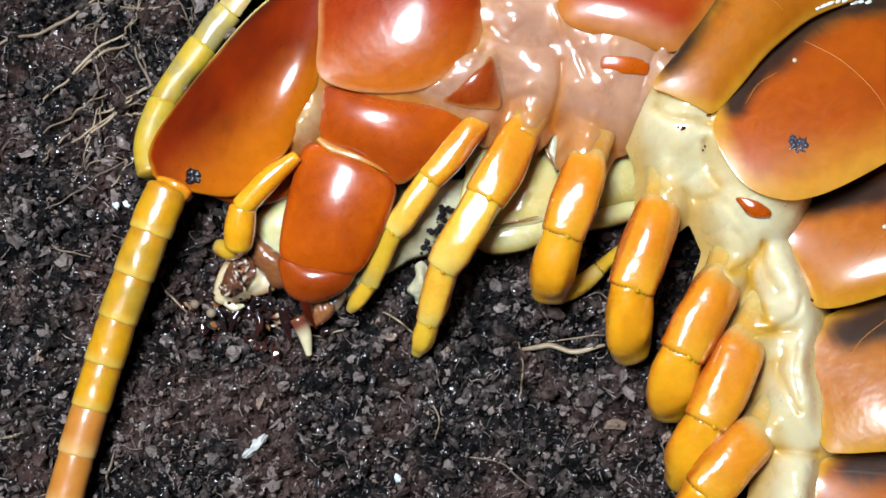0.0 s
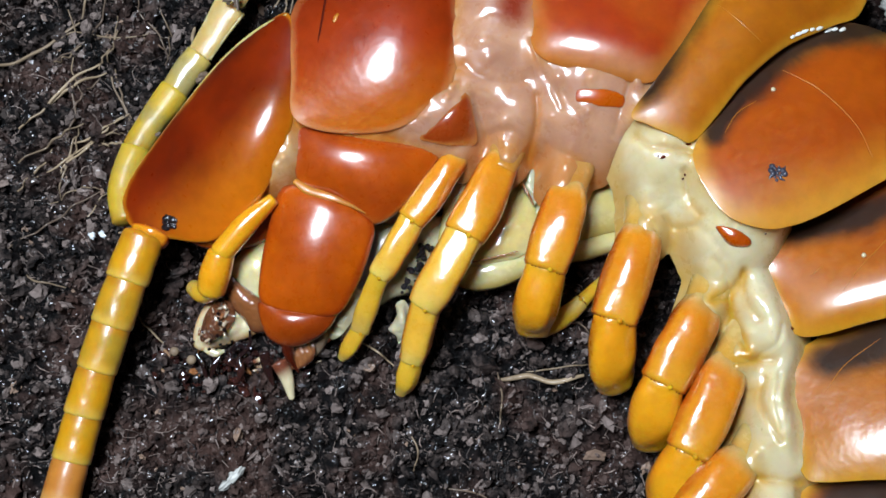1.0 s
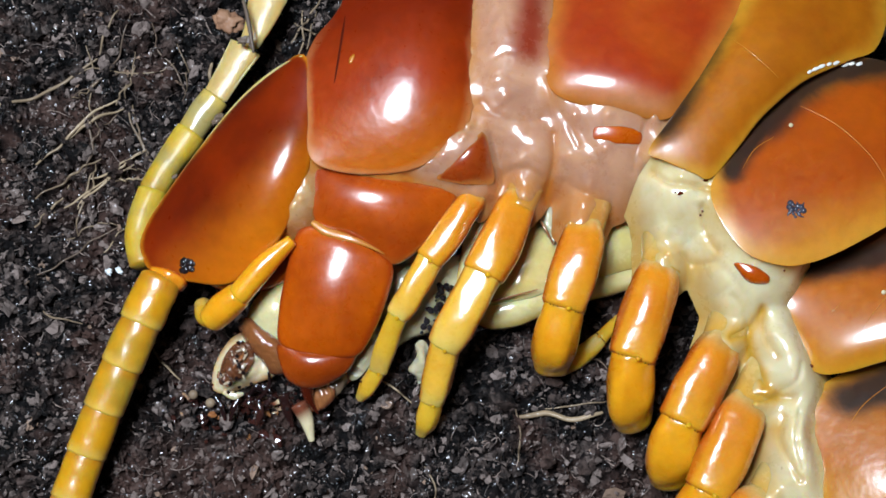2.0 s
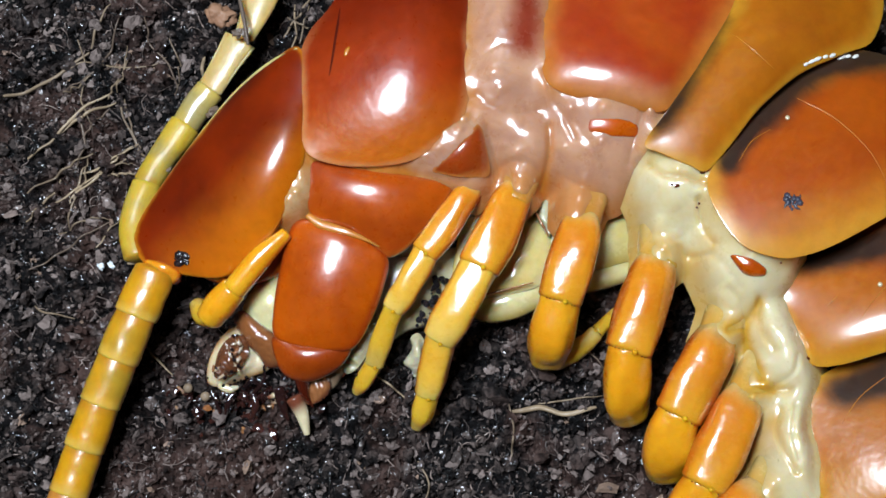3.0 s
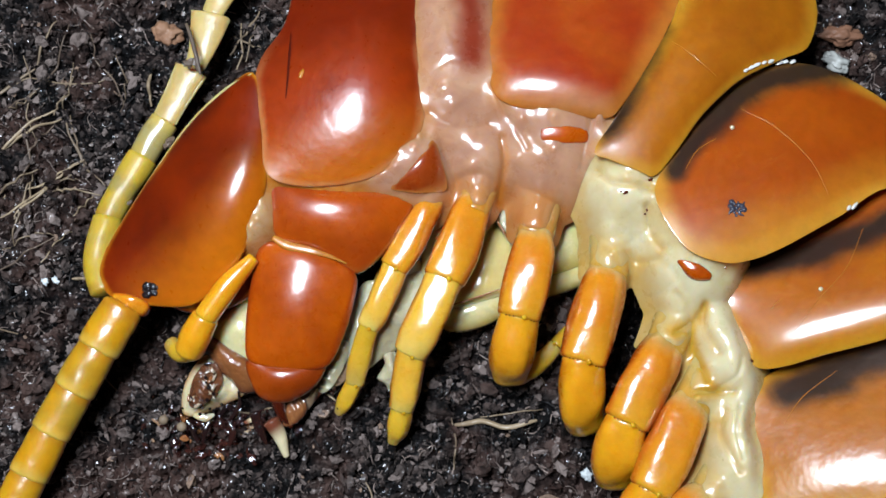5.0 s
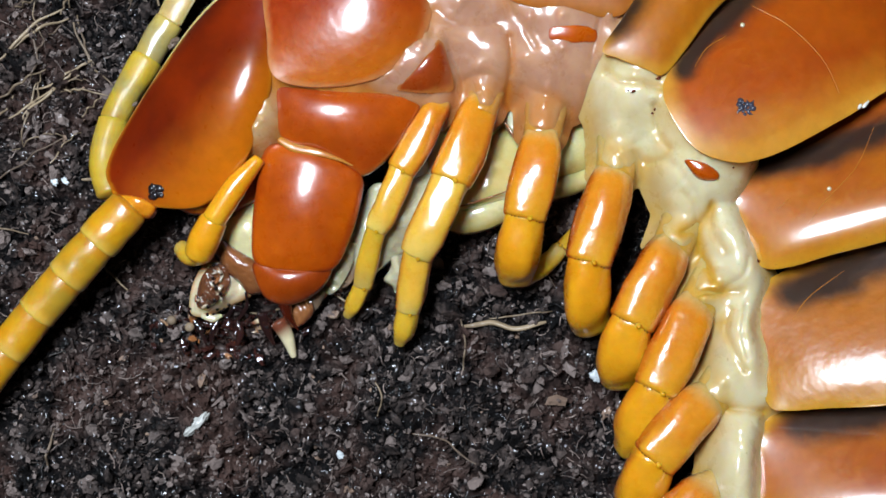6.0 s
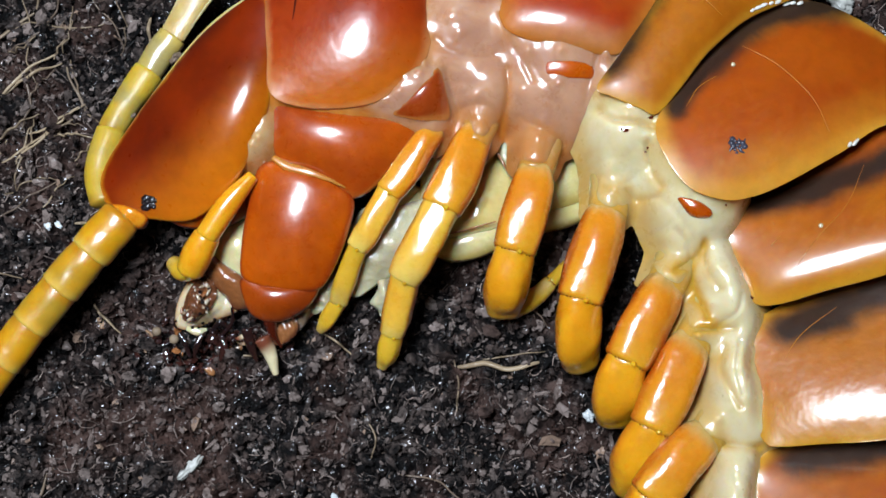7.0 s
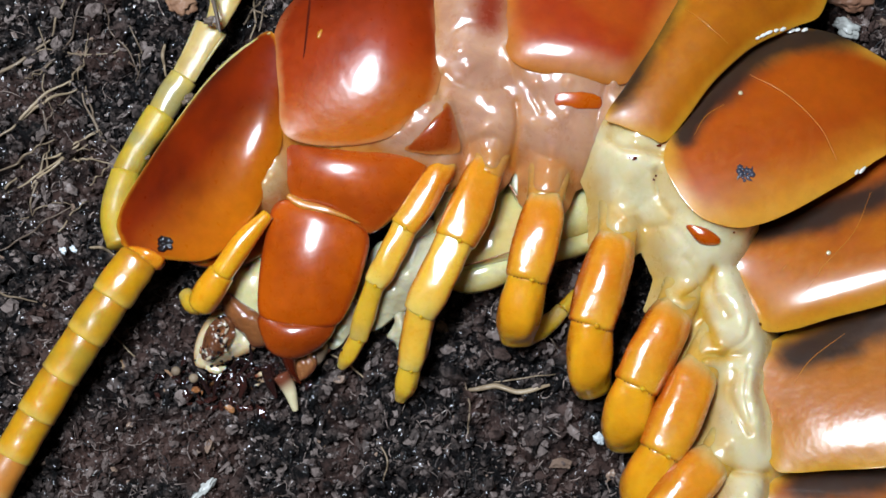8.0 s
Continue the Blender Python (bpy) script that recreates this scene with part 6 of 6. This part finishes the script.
for line, r, material in (
        ([(1.1, -13.4, 0.4), (2.9, -13.2, 0.5), (5.3, -13.5, 0.5), (7.8, -13.1, 0.4)], 0.44, ROOT_PALE),
        ([(0.7, -12.8, 0.2), (1.1, -14.8, 0.3), (1.0, -17.1, 0.2)], 0.16, ROOT),
        ([(3.0, -12.9, 0.3), (5.6, -12.5, 0.4), (8.5, -12.1, 0.3)], 0.14, ROOT),
        ([(-42.2, 8.7, 0.4), (-39.5, 11.0, 0.6), (-37.2, 13.7, 0.6), (-35.4, 14.5, 0.4)], 0.26, ROOT_PALE),
        ([(-41.9, 2.9, 0.4), (-40.8, 4.8, 0.6), (-39.3, 6.9, 0.4)], 0.2, ROOT_PALE),
        ([(-38.5, 2.7, 0.4), (-37.6, 5.7, 0.6), (-37.2, 8.1, 0.4)], 0.18, ROOT),
        ([(-40.7, 4.1, 0.3), (-38.2, 5.7, 0.5), (-35.9, 7.8, 0.7), (-33.7, 8.6, 0.5)], 0.2, ROOT_PALE),
        ([(-37.1, 7.5, 0.6), (-34.6, 8.7, 0.8), (-32.3, 10.1, 0.6)], 0.2, ROOT_PALE),
        ([(-35.9, 8.0, 0.8), (-34.3, 7.3, 0.7), (-32.8, 7.5, 0.5)], 0.16, ROOT_PALE),
        ([(-35.4, 14.3, 0.4), (-34.8, 15.8, 0.5), (-34.0, 18.0, 0.4)], 0.16, ROOT),
        ([(-34.3, 14.3, 0.3), (-33.3, 12.1, 0.5), (-32.3, 10.0, 0.4)], 0.16, ROOT),
        ([(-46.7, 13.7, 0.3), (-44.0, 14.7, 0.5), (-40.0, 16.7, 0.4), (-37.5, 18.6, 0.3)], 0.32, ROOT),
        ([(-39.4, 15.2, 0.3), (-36.8, 16.4, 0.5), (-34.9, 18.0, 0.4)], 0.16, ROOT_DARK),
        ([(-37.7, 12.7, 0.3), (-37.1, 10.0, 0.5), (-38.3, 7.4, 0.4)], 0.2, ROOT_DARK),
        ([(-42.3, -2.4, 0.3), (-37.8, 0.6, 0.5), (-34.3, 3.1, 0.4)], 0.16, ROOT_DARK),
        ([(-41.1, -4.5, 0.3), (-39.0, -5.3, 0.4), (-36.9, -5.8, 0.3)], 0.16, ROOT),
        ([(-34.2, -25.9, 0.3), (-33.9, -24.0, 0.4), (-33.6, -22.4, 0.3)], 0.2, ROOT),
        ([(-30.8, -7.9, 0.3), (-29.7, -9.1, 0.5), (-28.1, -10.5, 0.4)], 0.2, ROOT_PALE),
        ([(-43.8, -21.6, 0.3), (-41.8, -21.3, 0.4)], 0.2, ROOT),
        ([(-39.6, 10.7, 0.4), (-37.7, 12.6, 0.6), (-34.8, 14.2, 0.4)], 0.24, ROOT_PALE),
        ([(-42.2, 5.6, 0.4), (-39.3, 7.6, 0.5), (-36.5, 9.1, 0.4)], 0.2, ROOT),
        ([(-26.8, 19.2, 0.5), (-26.9, 17.5, 0.6), (-26.6, 15.5, 0.5)], 0.3, ROOT_PALE),
        ([(-32.5, -0.8, 0.6), (-31.5, -1.1, 0.7), (-30.6, -1.4, 0.5)], 0.26, ROOT_PALE),
        ([(-17.4, -12.6, 0.4), (-15.9, -12.3, 0.6), (-14.4, -12.0, 0.5)], 0.2, ROOT_PALE),
        ([(-11.1, -10.4, 0.4), (-9.1, -11.5, 0.5), (-7.7, -12.9, 0.3)], 0.16, ROOT_PALE),
        ([(5.6, -9.0, 0.4), (7.6, -8.6, 0.5), (8.6, -9.9, 0.3)], 0.12, ROOT_DARK),
        ([(-19.7, 19.9, 0.4), (-18.2, 22.1, 0.6), (-17.3, 24.9, 0.4)], 0.2, ROOT),
        ([(-19.2, 18.3, 0.4), (-18.6, 21.0, 0.6), (-18.8, 23.2, 0.4)], 0.16, ROOT_PALE),
        ([(-38.6, 4.5, 0.4), (-36.3, 7.3, 0.6), (-34.4, 8.9, 0.7), (-32.7, 10.2, 0.5)], 0.2, ROOT_PALE),
        ([(-38.4, 4.6, 0.4), (-37.5, 6.6, 0.6), (-37.2, 8.8, 0.4)], 0.16, ROOT),
        ([(-35.7, 7.9, 0.6), (-33.2, 7.2, 0.7), (-31.0, 7.0, 0.5)], 0.17, ROOT_PALE),
        ([(-35.1, 7.5, 0.5), (-34.3, 8.3, 0.7), (-32.8, 8.2, 0.5)], 0.12, ROOT),
        ([(-34.0, 13.6, 0.5), (-33.2, 11.5, 0.7), (-32.0, 9.3, 0.7), (-30.3, 7.6, 0.5)], 0.2, ROOT),
        ([(-33.2, 5.0, 0.4), (-32.2, 6.0, 0.6), (-31.4, 6.9, 0.4)], 0.16, ROOT_PALE),
        ([(-40.1, 16.8, 0.4), (-37.0, 17.8, 0.6), (-33.4, 17.3, 0.6), (-30.4, 18.2, 0.4)], 0.14, ROOT),
        ([(-38.8, 19.9, 0.4), (-37.8, 17.2, 0.6), (-37.8, 13.9, 0.6), (-36.5, 11.7, 0.4)], 0.12, ROOT),
        ([(-32.7, 22.1, 0.4), (-31.7, 19.3, 0.6), (-29.9, 17.2, 0.6), (-29.2, 14.5, 0.4)], 0.14, ROOT_DARK),
        ([(-39.0, 2.0, 0.4), (-36.5, 3.2, 0.6), (-34.3, 3.0, 0.4)], 0.14, ROOT),
        ([(-35.4, 0.5, 0.4), (-34.1, 2.4, 0.6), (-32.7, 3.9, 0.4)], 0.12, ROOT_PALE),
        ([(-30.2, 19.9, 0.4), (-29.1, 17.9, 0.6), (-29.4, 15.6, 0.4)], 0.12, ROOT),
        ([(-39.5, 15.1, 0.4), (-38.2, 15.5, 0.6), (-37.1, 16.3, 0.4)], 0.16, ROOT),
        ([(-37.5, 19.6, 0.4), (-36.7, 21.4, 0.6), (-35.8, 23.5, 0.4)], 0.2, ROOT),
        ([(-36.8, 16.5, 0.4), (-36.2, 18.1, 0.6), (-35.0, 20.7, 0.6), (-34.6, 23.5, 0.4)], 0.16, ROOT_DARK),
        ([(-34.9, 15.0, 0.4), (-34.1, 17.0, 0.6), (-34.0, 19.4, 0.4)], 0.14, ROOT),
        ([(-37.6, 10.3, 0.4), (-36.7, 11.8, 0.6), (-35.3, 13.5, 0.4)], 0.18, ROOT_DARK),
        ([(-19.4, 22.1, 0.6), (-18.1, 21.2, 0.7), (-16.9, 21.0, 0.5)], 0.16, ROOT),
        ([(-18.1, 19.6, 0.5), (-17.8, 21.0, 0.6), (-17.5, 23.2, 0.5)], 0.14, ROOT),
        ([(-6.9, -17.6, 0.3), (-5.9, -19.5, 0.4), (-6.4, -21.4, 0.3)], 0.14, ROOT),
        ([(-4.0, -22.3, 0.3), (-1.1, -22.8, 0.4), (2.2, -25.1, 0.3)], 0.16, ROOT_DARK)):
    root(line, r, material)


def lump(name, line, r, material, label, category):
    a, b = Vector(line[0]), Vector(line[-1])
    long = (b - a).length / 2 / r + 0.5
    ob = thing(name, shard(name, (a + b) / 2, r, material, (long, 1.0, 0.75), math.atan2(b.y - a.y, b.x - a.x), 0.1, 0.55, 4, True), label, category)
    return ob


lump("wood_chip", [(-22.4, -22.7, 0.5), (-21.6, -22.0, 0.7), (-20.9, -21.1, 0.5)], 0.42, CHIP, "pale grey wood chip on the soil", "wood chip")
lump("clay_crumb", [(-26.3, 22.0, 0.8), (-25.4, 22.2, 1.0), (-24.6, 22.0, 0.8)], 0.95, CLAY, "tan clay crumb on the soil", "crumb")
lump("clay_crumb", [(34.9, 22.2, 0.8), (36.1, 22.3, 1.1), (37.4, 22.0, 0.8)], 0.9, CLAY, "pinkish clay crumb on the soil", "crumb")
lump("stone_chip", [(34.7, 19.9, 0.8), (35.5, 19.3, 1.1), (36.3, 19.1, 0.8)], 0.7, CHIP, "pale grey stone chip on the soil", "stone")
lump("stone_chip", [(11.8, -17.3, 0.9), (12.2, -17.9, 0.9)], 0.38, CHIP_WHITE, "small white mineral chip on the soil", "stone")
lump("stone_chip", [(-34.9, -1.0, 0.9), (-34.6, -1.4, 0.9)], 0.26, CHIP_WHITE, "tiny bluish white grain on the soil", "stone")
lump("stone_chip", [(-9.5, -24.2, 0.9), (-9.2, -24.6, 0.9)], 0.26, CHIP_WHITE, "tiny bluish white grain on the soil", "stone")
lump("stone_chip", [(-34.0, -0.9, 0.9), (-33.7, -1.3, 0.9)], 0.24, CHIP_WHITE, "tiny bluish white grain on the soil", "stone")

# ---- what moves ----
BODY = [                        # seconds, shift in mm, turn in degrees
    (0.0, -0.71, -1.22, 0.07),
    (0.5, -0.78, -1.18, 0.08),
    (1.0, -0.56, -1.08, 0.07),
    (1.5, -0.77, -1.09, 0.08),
    (2.0, -0.71, -1.05, 0.07),
    (3.5, -0.37, -0.84, 0.04),
    (4.0, -0.36, -0.70, 0.08),
    (5.3, 0.53, 0.05, -0.14),
    (5.5, 0.42, 0.02, -0.06),
    (6.0, 0.07, 0.05, 0.10),
    (6.5, 0.00, 0.00, 0.00),
    (7.0, 0.29, 0.29, -0.02),
    (7.5, 0.30, 0.14, -0.04),
    (8.0, 0.21, 0.01, -0.02),
]
FRONT = [
    (0.0, -0.98, -0.41, -6.49),
    (0.5, -1.21, -0.54, -5.09),
    (1.0, -1.15, -0.58, -4.63),
    (1.5, -0.97, -0.62, -4.43),
    (2.0, -0.94, -0.60, -3.87),
    (3.5, -1.05, -0.64, -3.82),
    (4.0, -1.02, -0.67, -3.17),
    (5.3, -0.02, 0.21, 1.04),
    (5.5, -0.06, 0.06, 0.78),
    (6.0, -0.04, -0.01, 0.39),
    (6.5, 0.00, 0.00, 0.00),
    (7.0, -0.23, -0.02, -3.04),
    (7.5, -0.02, -0.01, -1.88),
    (8.0, 0.02, -0.02, -1.45),
]
OWN = {                         # own turning of parts: pivot in mm, then seconds and degrees
    "antenna": ((-27.1, -3.6, 5.0), ((0, 18.5), (0.5, 14), (1, 18.5), (1.5, 17.5), (2, 13), (3.5, 15), (4, 14.5), (5.3, -1), (5.5, -3), (6, -9.5), (6.5, 0), (7, -5), (7.5, 0.5), (8, 0))),
    "palp": ((-16.1, -0.4, 7.0), ((0, -5.6), (1, -4.4), (1.5, 0.4), (2, -5), (3.5, -3.2), (5.3, -4), (5.5, -3.7), (6.5, 0), (7, 1), (8, -1.5))),
    "palp_end": ((-19.6, -5.2, 6.0), ((0, 30), (1, 18), (1.5, 14), (2, -17), (3.5, -5), (5.3, 3), (5.5, 3), (6.5, 0), (7, 0), (8, -6))),
    1: ((-1.0, 5.3, 7.0), ((0, -5), (0.5, -4), (1, -2), (1.5, -3), (2, -2.5), (3.5, -2), (4, -1.5), (5.3, -0.4), (6, 0), (6.5, 0), (7, -3.2), (7.5, -2.7), (8, -2.4))),
}
SLIP = {                        # own shift of the prey's pieces in mm, until the prey is pulled round
    "disc": (-2.6, 1.2, -0.6), "flesh": (-1.0, 0.8, -0.5), "clump": (0.6, 4.2, -1.2),
}


def swing(row, share=(1.0, 1.0)):
    t, x, y, turn = row
    p = Vector((*PIVOT, 0)) * MM
    return Matrix.Translation(p + Vector((x, y, 0)) * MM * share[0]) @ pose(0, 0, 0, 0, 0, turn * share[1]) @ Matrix.Translation(-p)


def own_turn(key, t):
    p, rows = OWN[key]
    p = Vector(p) * MM
    deg = float(np.interp(t, [r[0] for r in rows], [r[1] for r in rows]))
    return Matrix.Translation(p) @ pose(0, 0, 0, 0, 0, deg) @ Matrix.Translation(-p)


def motions():
    walk(centipede, [(b[0], swing(b)) for b in BODY])
    for ob, share, turn in keyed:
        rows = [(f[0], swing(f, share) @ (own_turn(turn, f[0]) if turn in OWN else Matrix())) for f in FRONT]
        walk(ob, rows)
    for ob, share in planted:
        walk(ob, [(f[0], Matrix.Translation((0, -0.5 * b[2] * MM, 0)) @ swing(f, share)) for b, f in zip(BODY, FRONT)])
    for ob in palp_ends:
        walk(ob, [(f[0], own_turn("palp_end", f[0])) for f in FRONT])
    held = [(b[0], swing(b) @ swing(f)) for b, f in zip(BODY, FRONT)]
    walk(prey, held)
    for ob, key in ((disc, "disc"), (flesh, "flesh")):
        walk(ob, [(t, Matrix.Translation(Vector(SLIP[key]) * MM * (1.0 if t < 4.5 else 0.0))) for t, _ in held])
    walk(clump, [(t, m @ Matrix.Translation(Vector(SLIP["clump"]) * MM * (0.0 if t < 4.5 else 1.0))) for t, m in held])


motions()
